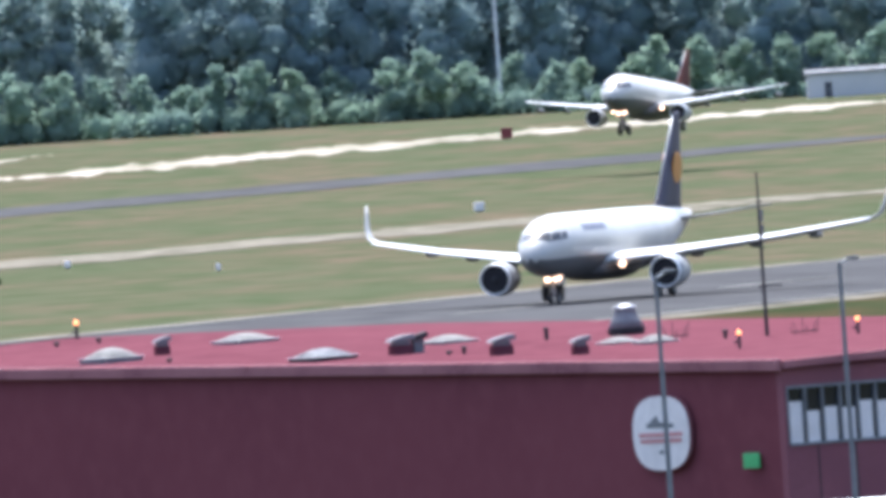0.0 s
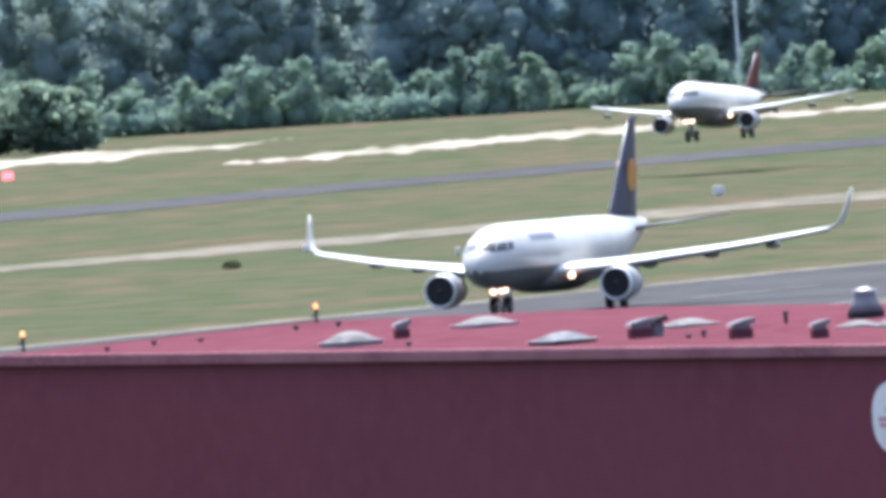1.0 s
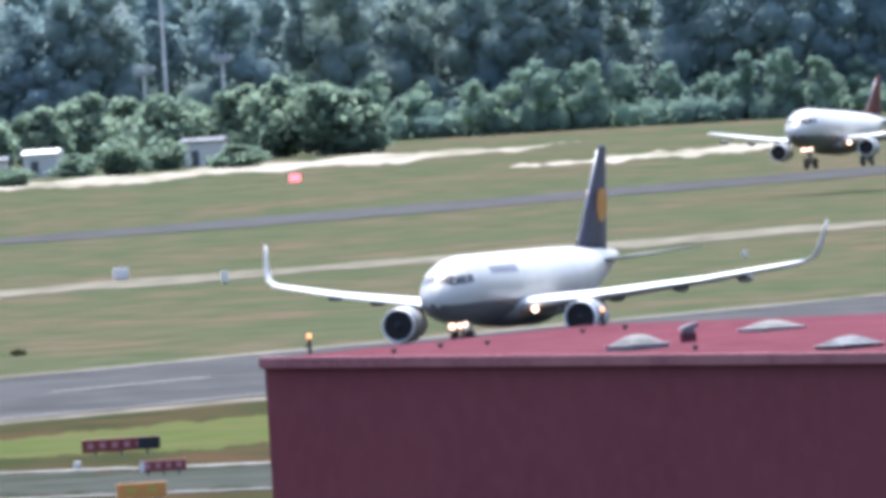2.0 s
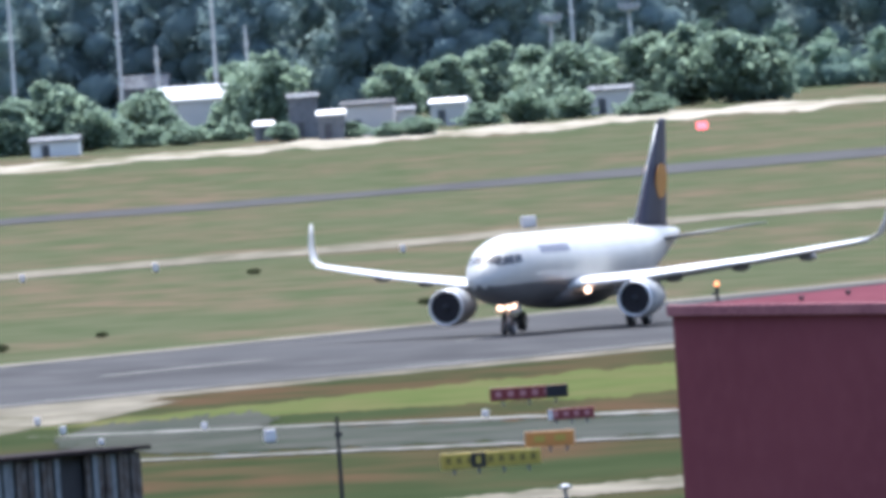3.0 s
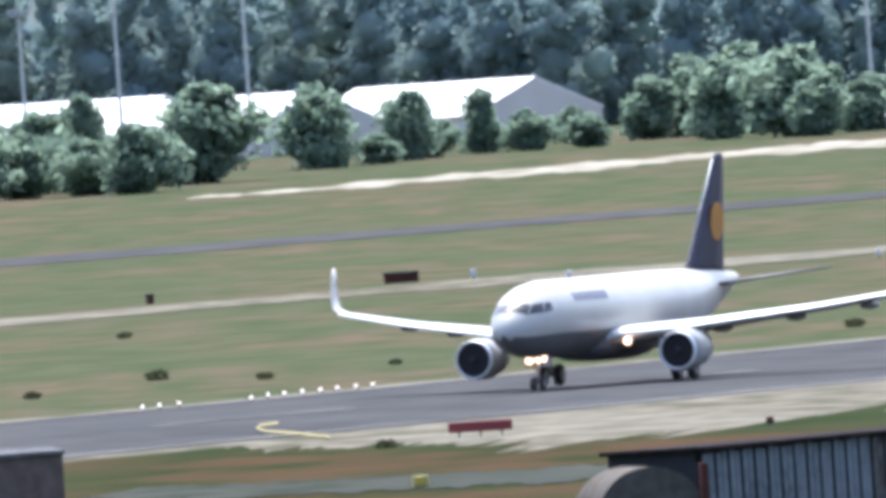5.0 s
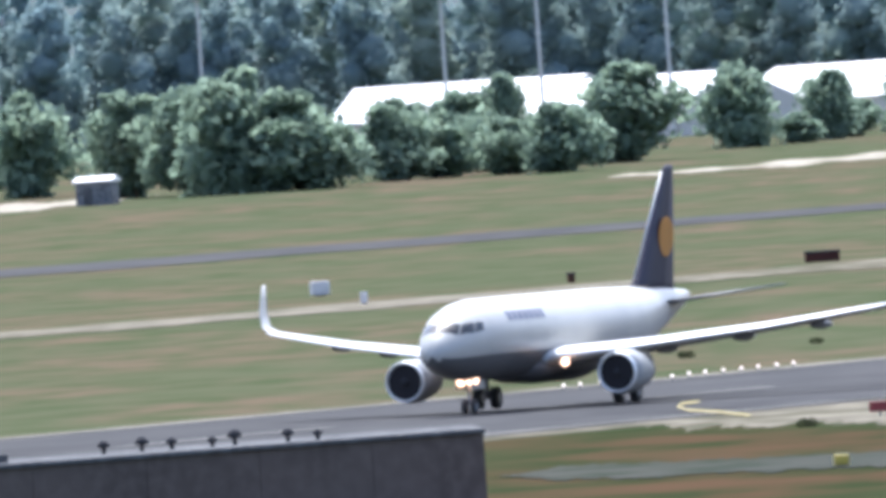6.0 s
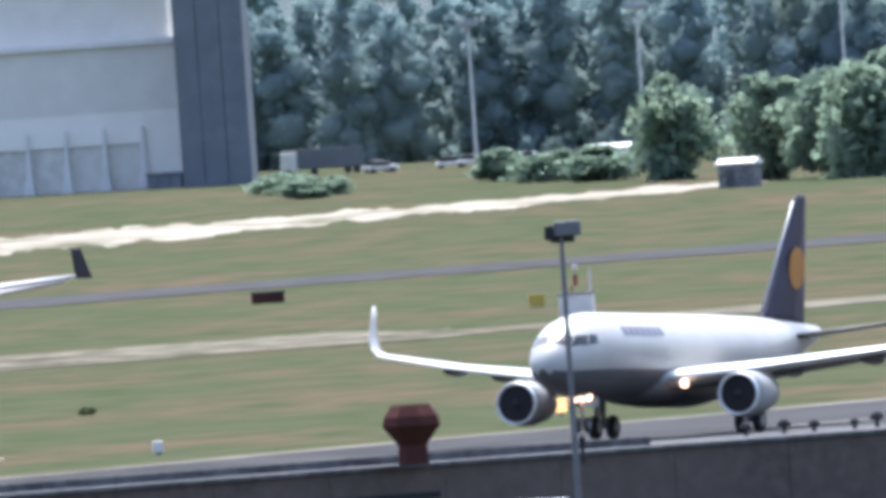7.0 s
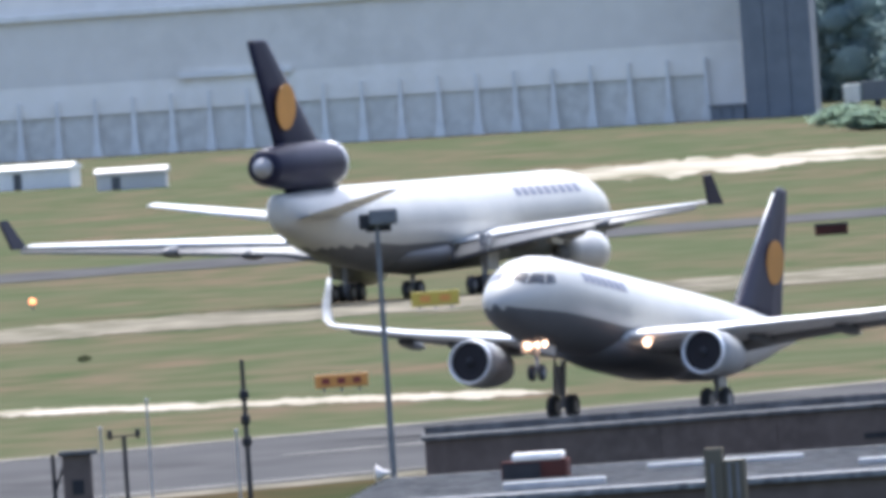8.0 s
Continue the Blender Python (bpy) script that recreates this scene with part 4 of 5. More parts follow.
def field_sign(name, u0, u1, v, tall, mat, label, bars=0, bar_mat=None, legs=3, block=None, block_mat=None):
    """A sign board on the field from bearing u0 to u1, its foot at dip v."""
    p, q = ground_at(u0, v), ground_at(u1, v)
    q = Vector((q.x, p.y, p.z))
    w = q.x - p.x
    ob = thing(name, at_point((p + q) / 2), label, "sign", "signs on the field")
    part("board", box(-w / 2, w / 2, -.1, .1, .25, .25 + tall, bevel=.04), mat, ob)
    for i in range(legs):
        x = -w / 2 + w * (i + .5) / legs
        part("leg", tube((x, 0, 0), (x, 0, .3), .05), GREY, ob)
    for i in range(bars):
        x = -w / 2 + w * (i + .7) / (bars + .4)
        part("letter_bar", box(x - w / bars * .22, x + w / bars * .22, -.13, -.102, .25 + tall * .3, .25 + tall * .72), bar_mat, ob, "unreadable sign letters as plain bars" if i == 0 else "")
    if block:
        x0, x1 = -w / 2 + w * block[0], -w / 2 + w * block[1]
        part("panel", box(x0, x1, -.15, -.101, .28, .22 + tall), block_mat or BLACK, ob, "plain panel of the sign")
        if bars > 6:
            part("letter_bar", box(x0 + (x1 - x0) * .35, x1 - (x1 - x0) * .35, -.17, -.151, .25 + tall * .25, .25 + tall * .75), SIGNYEL, ob)
    return ob


field_sign("runway_sign", 358, 496, 302, .62, SIGNRED, "dark red runway sign board with worn lettering", 6, PALEPINK, 3, (.72, 1.0))
field_sign("runway_sign", 459, 540, 343, .5, SIGNRED, "dark red runway sign board with a white end", 4, PALEPINK, 3, (0.0, .09), SIGNWHITE)
field_sign("runway_sign", 415, 502, 388, .62, SIGNORA, "orange sign board beside the taxiway", 2, SIGNYEL)
field_sign("taxiway_sign", 264, 440, 418, .62, SIGNYEL, "yellow taxiway sign board with a black panel", 9, GLYPH, 4, (.3, .45))
field_sign("runway_sign", -1235, -1120, 295, .5, SIGNRED, "dull red sign board in the grass", 0, None)
# both faces of this board emit
field_sign("runway_sign", -2968, -2903, 212, .7, SIGNGLOW, "glowing orange and white sign board beside the runway", 0, None, 3, (0.0, .5), WHITELAMP)
field_sign("runway_sign", -4350, -4250, 196, .7, SIGNORA, "orange sign board beside the runway", 3, SIGNRED)
field_sign("runway_sign", -2960, -2930, 20, .9, SIGNYEL, "small yellow sign board in the grass", 0, None)
field_sign("runway_sign", -4170, -4080, 62, 1.0, SIGNYEL, "yellow sign board behind the freighter", 2, SIGNORA)
field_sign("stop_sign", 756, 774, -160, .8, REDLAMP, "small red lit stop board", 0, None, 2)
field_sign("stop_sign", 2066, 2086, -172, 1.3, SIGNRED, "small red board in the grass", 0, None, 2)

# ---- markers on the field ----
for u, v, w, h, mat in ((-35, 341, .5, .55, SIGNWHITE), (447, -9, 1.2, .9, SIGNWHITE), (2019, -49, .9, .8, SIGNWHITE), (630, 9, .45, .9, SIGNWHITE), (-217, 24, .4, .6, SIGNWHITE),
                        (-453, 26, .35, .5, SIGNWHITE), (222, 19, .35, .5, SIGNWHITE), (-2191, 15, 1.4, 1.0, SIGNWHITE), (-2114, 35, .5, .8, SIGNWHITE), (-1172, 15, .4, .6, SIGNWHITE), (-400, 301, .3, .35, SIGNWHITE),
                        (-444, 282, .3, .35, SIGNWHITE), (-334, 325, .25, .25, SIGNWHITE), (-1003, 27, .4, .5, SIGNWHITE), (-150, 310, .25, .3, SIGNWHITE), (348, 322, .3, .3, SIGNWHITE),
                        (-1290, 380, .6, .45, SIGNYEL), (-666, 310, .35, .3, RUST), (-3632, 232, .5, .6, SIGNWHITE), (1285, 1, .5, .5, SIGNWHITE), (1551, 24, .35, .5, SIGNWHITE),
                        (1348, -230, 1.0, 1.0, SIGNWHITE), (2244, -228, 1.2, 1.2, SIGNWHITE)):
    ob = thing("field_marker", at_point(ground_at(u, v), 10), "small coloured marker box on the airfield grass" if mat in (SIGNYEL, RUST) else "small white marker box on the airfield grass", "marker", "markers on the field")
    part("body", box(-w / 2, w / 2, -w / 3, w / 3, .1, .1 + h, bevel=.06), mat, ob)
    part("foot", box(-w / 4, w / 4, -w / 5, w / 5, -.05, .12), GREY, ob)
for u, v in ((-1772, 212), (-1742, 211), (-1707, 209), (-1579, 208), (-1549, 205), (-1520, 204), (-1488, 203), (-1456, 202), (-1426, 201), (-1393, 200), (-1363, 199)):
    ob = thing("runway_edge_light", at_point(ground_at(u, v)), "small white lit runway edge light", "lamp", "runway edge lights")
    part("stem", tube((0, 0, 0), (0, 0, .25), .05), GREY, ob)
    part("lens", lathe([(.05, .25), (.07, .28), (.06, .34), (.02, .38)], 12), WHITELAMP, ob, "lit white lens", True)
ob = thing("lamp_beacon", at_point(ground_at(-4839, 14)), "small orange lamp on the grass", "lamp")
part("stem", tube((0, 0, 0), (0, 0, .4), .08), GREY, ob)
part("lens", lathe([(.2, .4), (.24, .5), (.2, .72), (.05, .8)], 12), ORANGELAMP, ob, "lit orange lens", True)
for u, v, w, h in ((-1300, 15, 2.6, .9), (-3420, -22, 2.6, 1.0), (-1746, 22, .5, .8)):
    ob = thing("cable_box", at_point(ground_at(u, v), 8), "low dark brown box on the airfield grass", "box", "dark boxes on the field")
    part("body", box(-w / 2, w / 2, -.5, .5, .05, h * .8, bevel=.05), RUST, ob)
    part("lid", box(-w / 2 - .05, w / 2 + .05, -.55, .55, h * .8, h, bevel=.04), BLACK, ob)
p = ground_at(-2875, 45)
ob = thing("equipment_hut", at_point(p), "pale grey equipment hut with red and white masts", "hut")
part("body", box(-1.2, 1.2, -1, 1, 0, 1.9, bevel=.05), SIGNWHITE, ob)
part("roof", box(-1.3, 1.3, -1.1, 1.1, 1.9, 2.02, bevel=.03), PALEROOF, ob)
for x, h, mat in ((-.9, 2.9, SIGNRED), (-.3, 2.5, SIGNRED), (1.0, 3.6, SIGNWHITE)):
    part("mast", tube((x, 0, 2.0), (x, 0, h), .07), mat, ob, "painted mast")
    part("mast_head", lathe([(.1, h), (.2, h + .15), (.15, h + .4)], 10), mat, ob)

# ---- brown hall in the foreground ----
a, b = spot(-4164, 1118), spot(-1919, 1150)
w = (b - a).normalized()
BL = (b - a).length
brown_m = Matrix(((w.x, -w.y, 0, a.x), (w.y, w.x, 0, a.y), (0, 0, 1, 0), (0, 0, 0, 1)))
brown = thing("low_hall", brown_m, "long low brown hall with flat grey roof", "building")
BT = height_at(276, 1135)
for i in range(11):
    part("wall_panel", box(BL * i / 11 + .012, BL * (i + 1) / 11 - .012, 0, .3, -1, BT - .18), BROWN, brown, "brown rendered wall" if i == 0 else "")
part("inner_wall", box(.05, BL - .05, .31, 13.5, -1, BT - .2), BROWN, brown)
part("roof", box(-.15, BL + .1, -.12, 13.8, BT - .18, BT, bevel=.03), ROOFGREY, brown, "grey felt roof edge")
part("parapet", box(0, BL * .62, 4, 4.3, BT, BT + .32, bevel=.02), ROOFGREY, brown)
part("dark_strip", box(BL * .34, BL * .45, -.03, 0.02, BT - 1.35, BT - 1.12), BLACK, brown, "dark strip along the wall")
for c in brown.children:
    c.data.transform(Matrix(((1, .632, 0, 0), (0, 1, 0, 0), (0, 0, 1, 0), (0, 0, 0, 1))))
for u, s in ((-2595, 1), (-2527, 1.1), (-2474, .9), (-2402, .8), (-2362, 1.2), (-2268, 1.0), (-2215, .8)):
    d = 1149
    ob = thing("roof_pipe", at_point(spot(u, d, BT - .02) + Vector((0, 1.5, 0))), "small dark capped vent pipe on the flat roof", "pipe", "pipes on the low hall")
    part("tube", tube((0, 0, 0), (0, 0, .28 * s), .09), BLACK, ob)
    part("cap", lathe([(.22 * s, .26 * s), (.25 * s, .36 * s), (.14 * s, .5 * s), (.03, .55 * s)], 12), BLACK, ob, smooth=True)
p = spot(-3187, 1128, BT)
ob = thing("lantern_vent", at_point(p + Vector((0, 2.0, 0)), 20), "rusty red hexagonal roof vent, wider in the middle", "ventilator")
part("stem", lathe([(.62, 0), (.58, .75), (.72, .92)], 8), RUST, ob)
part("drum", lathe([(.72, .92), (1.18, 1.5), (1.1, 1.85)], 8), RUST, ob, "rusty red flared drum")
part("cap", lathe([(1.1, 1.85), (.78, 2.3), (.7, 2.22), (.1, 2.18)], 8), RUST, ob)


def flood_lamp(u, d, v, label, foot=None, speaker=False):
    p = spot(u, d)
    ob = thing("flood_lamp", at_point(p), label, "lamp", "flood lamps over the apron")
    h = height_at(v, d) - p.z
    part("pole", tube((0, 0, 0), (0, 0, h), .13, .08), GREY, ob, "grey steel pole")
    part("head", box(-.25, .75, -.3, .3, h - .12, h + .45, bevel=.1), GREY, ob, "grey flood light housing")
    part("head", box(-.62, -.2, -.25, .25, h - .25, h + .3, bevel=.1), BLACK, ob)
    part("bracket", box(-.4, .5, -.05, .05, h - .35, h - .12, bevel=.02), BLACK, ob)
    if speaker:
        part("horn", lathe([(.06, 0), (.12, .25), (.3, .5)], 14, m=Matrix.Translation((-.1, -.1, h - 8.9)) @ Matrix.Rotation(radians(-90), 4, "Y")), SIGNWHITE, ob, "white horn loudspeaker")
    return ob


flood_lamp(-2895, 1105, -112, "grey flood lamp pole with twin heads behind the low hall")
flood_lamp(-4222, 1040, -100, "grey flood lamp pole with twin heads and a loudspeaker", speaker=True)
ob = thing("post", at_point(spot(-2882, 1112, BT - .2)), "short dark post on the roof edge", "post")
part("pole", tube((0, 0, 0), (0, 0, 1.1), .07), BLACK, ob)
part("cap", box(-.12, .12, -.1, .1, .7, 1.0, bevel=.03), BLACK, ob)

# pale flat roof in front of it
pale = thing("annex", at_point(spot(-3640, 905, 0), 3), "low annex with a pale patched flat roof", "building")
AZ = 4.2
part("wall", box(-11.5, 12, .2, 55, -1, AZ - .2), BROWN, pale)
part("roof", box(-12, 12.5, 0, 56, AZ - .2, AZ, bevel=.03), PALEROOF, pale, "pale patched roofing")
for i in range(9):
    part("roof_seam", box(-12, 12.5, 5 + i * 5.6, 5.25 + i * 5.6, AZ, AZ + .06), ROOFGREY, pale)
for x, y, w, h in ((-7, 8, 3.2, .25), (4, 14, 4, .2), (7.5, 30, 5, .3), (-3, 34, 5, .2)):
    part("roof_duct", box(x, x + w, y, y + .6, AZ, AZ + h, bevel=.04), ZINC, pale)
ob = thing("chimney", at_point(spot(-3650, 880, 0)), "grey concrete chimney block with vertical ribs", "chimney")
top = height_at(340, 880)
part("shaft", box(-.35, .2, -.5, .5, 0, top, bevel=.03), CONCRETE, ob)
part("shaft", box(.22, .85, -.5, .5, 0, top - .35, bevel=.03), CONCRETE, ob)
for x in (-.15, .35, .6):
    part("rib", box(x, x + .08, -.56, -.48, 0, top - .45), GREY, ob)
ob = thing("roof_hatch", at_point(spot(-3970, 935, AZ)), "dark roof hatch with a white cover", "hatch")
part("body", box(-1.05, 1.05, -.8, .8, 0, .62, bevel=.04), RUST, ob)
# black plate stands in for the shade in the hatch
part("opening", box(-1.0, .2, -.86, -.78, .05, .55), BLACK, ob)
part("cover", box(-.7, .9, -.8, .8, .62, .85, bevel=.08), WHITEB, ob, "white cover")
for u, d, r in ((-4600, 975, 1.15), (-4455, 970, 1.3), (-4330, 985, 1.3)):
    p = spot(u, d)
    ob = thing("tank_dome", at_point(p), "pale dome roof of a small tank", "tank", "small tanks")
    t = height_at(398, d) - p.z
    part("drum", lathe([(r, 0), (r, t - .5)], 24), GREY, ob)
    part("dome", lathe([(r * 1.03, t - .5), (r * .95, t - .28), (r * .6, t - .08), (.05, t)], 24), PALEROOF, ob, smooth=True)
p = spot(-4780, 1000)
ob = thing("gate_hut", at_point(p, 5), "narrow grey hut with small window", "hut")
t = height_at(268, 1000) - p.z
part("body", box(-.5, .5, -.6, .6, 0, t - .15, bevel=.03), BROWN, ob)
part("roof", box(-.62, .72, -.75, .75, t - .15, t, bevel=.03), ROOFGREY, ob)
part("window", box(-.2, .2, -.63, -.6, t - 1.5, t - 1.0), BLACK, ob)
ob = thing("post", at_point(spot(-4822, 1000)), "dark forked post beside the hut", "post")
part("pole", tube((0, 0, 0), (0, 0, t - .1), .07), BLACK, ob)
part("brace", tube((.35, 0, t - .5), (0, 0, t - 1.4), .05), BLACK, ob)
p = spot(-4694, 1000)
ob = thing("street_lamp", at_point(p), "twin-armed dark street lamp", "lamp")
t = height_at(248, 1000) - p.z
part("pole", tube((0, 0, 0), (0, 0, t), .07), BLACK, ob)
part("arm", tube((-.48, 0, t - .02), (.48, 0, t + .02), .03), BLACK, ob)
for x in (-.48, .48):
    part("lamp_head", box(x - .08, x + .08, -.1, .1, t - .1, t + .22, bevel=.04), BLACK, ob)
p = spot(-4477, 1010)
ob = thing("antenna_mast", at_point(p), "black antenna mast with bulky insulators", "mast")
t = height_at(128, 1010) - p.z
part("pole", tube((0, 0, 0), (0, 0, t), .1, .07), BLACK, ob)
for z in (.3, 1.15, 1.9):
    part("insulator", lathe([(.08, 0), (.17, .1), (.17, .3), (.08, .4)], 12, m=Matrix.Translation((0, 0, t - z - 1.1))), BLACK, ob)
for u, v in ((-4495, 255), (-4735, 235), (-4650, 190)):
    p = spot(u, 1020)
    ob = thing("post", at_point(p), "thin pale grey pole", "post")
    part("pole", tube((0, 0, 0), (0, 0, height_at(v, 1020) - p.z), .035), ZINC, ob)
    part("cap", lathe([(.05, 0), (.07, .05), (.02, .12)], 8, m=Matrix.Translation((0, 0, height_at(v, 1020) - p.z))), ZINC, ob)


SHEDS = [(609, -201, 5.4, 3.4, CREAM, PALEROOF, "grey box hut at the forest edge"), (322, -200, 4.4, 3.2, CREAM, WHITEB, "small hut with a white roof"), (112, -189, 3.2, 3.4, GREY, WHITEB, "grey hut with a white roof"),
         (178, -192, 6.5, 4.2, CREAM, ROOFGREY, "low grey building among trees"), (231, -194, 4.0, 3.0, CREAM, PALEROOF, "low grey building among trees"), (63, -195, 3.6, 5.4, GREY, PALEROOF, "tall grey hut among trees"),
         (-9, -195, 2.2, 2.2, PALEROOF, WHITEB, "small pale cabin among the trees"), (-378, -193, 6.0, 2.2, WHITEB, PALEROOF, "low white container by the track"), (-126, -213, 9.0, 5.6, CREAM, WHITEB, "house with a broad white roof"),
         (-210, -234, 6.0, 6.2, GREY, PALEROOF, "grey house among trees"), (-455, -246, 5.0, 5.6, WHITEB, WHITEB, "white house among trees"), (-253, -242, 3.0, 6.4, WHITEB, PALEROOF, "white house among trees"),
         (126, -236, 3.0, 4.2, CREAM, WHITEB, "hut with a bright roof"), (-2572, -172, 4.2, 3.0, PALEROOF, WHITEB, "small white hut beside the trees"), (-1931, -193, 3.0, 5.4, CREAM, WHITEB, "white hut among trees"),
         (2683, -209, 11.0, 3.6, CREAM, PALEROOF, "long pale building at the forest edge"), (-4813, -198, 9.0, 2.6, WHITEB, WHITEB, "long white cabin before the hangar"), (-4648, -187, 8.0, 2.2, CREAM, CREAM, "long cream cabin before the hangar"),
         (-2792, -212, 5.0, 3.4, WHITEB, WHITEB, "white cabin behind bushes")]
LORRIES = [(-3303, -243)]
CARS = [(-3201, -240), (-3081, -240), (-3041, -241), (-2941, -240), (-2901, -239), (-2855, -238), (-2815, -237), (-3199, -257), (-3210, -241)]
MASTS = [(-445, 34, 0), (-256, 34, 0), (-87, 36, 0), (548, 32, 0), (2070, 32, 0), (-1944, 20.5, 1), (-1775, 36, 0), (-1547, 36, 0), (-3035, 19, 1), (-2736, 20, 1), (-2374, 22, 1), (510, 12, 1), (-30, 14, 0), (-190, 12, 0), (650, 13, 1)]
TREES = [(-712, -201, 10.5, 10), (-602, -197, 11, 11), (-537, -195, 8, 8), (-442, -199, 8, 8), (-381, -199, 9.5, 9), (-346, -205, 7, 7), (-210, -211, 7, 7), (-35, -206, 9, 7), (10, -205, 11, 9), (-70, -210, 5, 5),
         (-838, -209, 9, 9), (-758, -210, 11, 11), (-668, -208, 12, 12), (-588, -205, 12, 11), (-532, -204, 9, 8), (-978, -212, 5, 6),
         (-1620, -185, 12.5, 13), (-1690, -185, 6, 7), (-1429, -197, 11, 10), (-1323, -198, 4, 6), (-1268, -201, 9.5, 7), (-1137, -205, 8.5, 6), (-1057, -204, 5.5, 7), (-1218, -203, 5, 6), (-957, -203, 4.5, 7), (-2011, -184, 9, 10), (-1920, -185, 10, 10), (-1846, -186, 12.5, 6), (-1760, -187, 6, 7),
         (-2683, -192, 13, 11), (-2504, -180, 13, 11), (-2414, -178, 14, 12), (-2324, -175, 15, 12), (-2233, -174, 12, 12), (-2168, -174, 9, 9), (-2043, -179, 10, 10), (-1942, -179, 8, 9), (-1842, -177, 7, 8), (-3003, -211, 4.5, 7), (-2903, -204, 4, 9), (-2823, -199, 4.5, 9), (-1742, -175, 9, 9),
         (-61, -222, 9, 9), (-11, -221, 10, 9), (219, -213, 8, 8), (319, -213, 9, 10), (399, -213, 10, 10), (469, -213, 9, 10), (549, -209, 10, 10), (680, -208, 10, 10), (750, -207, 11, 10), (820, -206, 10, 10), (885, -206, 9, 9),
         (-107, -200, 2.6, 5), (-72, -199, 2.4, 5), (-153, -197, 2.8, 5), (-228, -198, 3.0, 6), (-318, -198, 6.5, 7), (-273, -201, 4, 6), (-177, -200, 4.5, 5), (142, -189, 2.2, 5), (212, -186, 2.0, 4), (263, -186, 2.6, 5), (374, -197, 3.0, 6), (454, -195, 5, 7), (22, -191, 2.6, 4), (-458, -198, 7, 8), (664, -195, 3.0, 7), (534, -198, 4, 7), (-3382, -213, 3, 7), (-3292, -207, 2.4, 6), (-2991, -212, 4, 7), (-3345, -203, 2.6, 8)]
BUSHES = [(1150, 22, .75), (-1743, 157, .7), (-1552, 168, .5), (-3753, 153, .5), (-1795, 79, .5), (-505, 147, .6), (-1320, 158, .4), (-320, 132, .4), (-1965, 175, .5), (-4754, 112, .4), (-44, 39, .5), (256, 113, .5), (-1347, 305, .5)]


# ---- hangar, halls and sheds before the forest ----
HD = 3880.0
p0 = spot(-3557, HD)
hangar = thing("hangar", at_point(p0, -3), "huge grey hangar with pale door panels and white pillars", "building")
gz0 = p0.z
eave, mid = height_at(-494, HD) - gz0, height_at(-378, HD) - gz0
part("fascia", box(-150, 0, 0, 60, mid, eave), HANGARUP, hangar, "grey upper fascia")
part("roof_edge", box(-150, .3, -.6, 60.5, eave, eave + .9, bevel=.1), WHITEB, hangar, "thin white roof edge")
part("roof", box(-149, -1, 3, 60, eave + .9, eave + 16), HANGARUP, hangar, "grey roof")
part("end_panel", box(-4.7, -.02, .02, .5, 0, mid - .004), HANGARLOW, hangar)
for i in range(29):
    x = -5.1 * i - 5.0
    part("door_panel", box(x - 4.8, x + .29, .02, .5, 6.2, mid - .004), HANGARLOW, hangar, "pale grey door panel" if i == 0 else "")
    part("door_recess", box(x - 4.8, x + .29, .35, .6, 0, 6.19), HANGARDOOR, hangar, "greyer recessed lower door" if i == 0 else "")
    part("pillar", prism([(-.95, 0), (.75, 0), (.4, 2.6), (.16, 8.5), (-.16, 8.5), (-.4, 2.6)], .9, m=Matrix.Translation((x + .05, -.3, -.1))), WHITEB, hangar, "white flared pillar" if i == 0 else "")
part("lintel", box(-75, -60, -.6, .4, 10.2, 11.0), WHITEB, hangar)
for u0, u1, v0, mat, lab in ((-3557, -3432, -900, TOWERM, "tall dark blue-grey tower block beside the hangar"), (-3620, -3558, -262, TOWERM, "dark lean-to block beside the hangar")):
    a, b = spot(u0, HD - 12), spot(u1, HD - 12)
    t = height_at(v0, HD - 12) - a.z
    ob = thing("tower_block", at_point(a), lab, "building")
    w = b.x - a.x
    n = 3
    for i in range(n):
        part("facade_panel", box(w * i / n + .06, w * (i + 1) / n - .06, -.2, .1, -.5, t), mat, ob)
    part("core", box(.05, w - .05, .1, 12, -.5, t - .05), mat, ob)
    part("roof_edge", box(-.1, w + .1, -.4, 12.1, t, t + .3), GREY, ob)


def gable_hall(u, d, turn, long_, wide, eave_h, rise, label):
    """A white hall; its near right gable foot corner region stands at bearing u."""
    p = spot(u, d)
    ob = thing("white_hall", at_point(p, turn), label, "hall", "white halls before the forest")
    part("side_wall", box(-long_, 0, -wide / 2, -wide / 2 + .3, 0, eave_h), CREAM, ob)
    part("side_wall", box(-long_, 0, wide / 2 - .3, wide / 2, 0, eave_h), CREAM, ob)
    for x in (-long_, -.3):
        part("gable", prism([(-wide / 2, 0), (wide / 2, 0), (wide / 2, eave_h), (0, eave_h + rise), (-wide / 2, eave_h)], .3, m=Matrix.Translation((x + .15, 0, 0)) @ Matrix.Rotation(radians(90), 4, "Z")), CREAM, ob, "pale beige gable wall")
    n = 8
    for i in range(n):
        x0, x1 = -long_ + long_ * i / n - .05, -long_ + long_ * (i + 1) / n - .12
        for sg in (1, -1):
            part("roof_sheet", prism([(0, eave_h + rise + .12), (sg * (wide / 2 + .4), eave_h - .1), (sg * (wide / 2 + .4), eave_h + .1), (0, eave_h + rise + .35)], x1 - x0, m=Matrix.Translation(((x0 + x1) / 2, 0, 0)) @ Matrix.Rotation(radians(90), 4, "Z")), WHITEB, ob, "white sheet roof" if i == 0 and sg == 1 else "")
    return ob


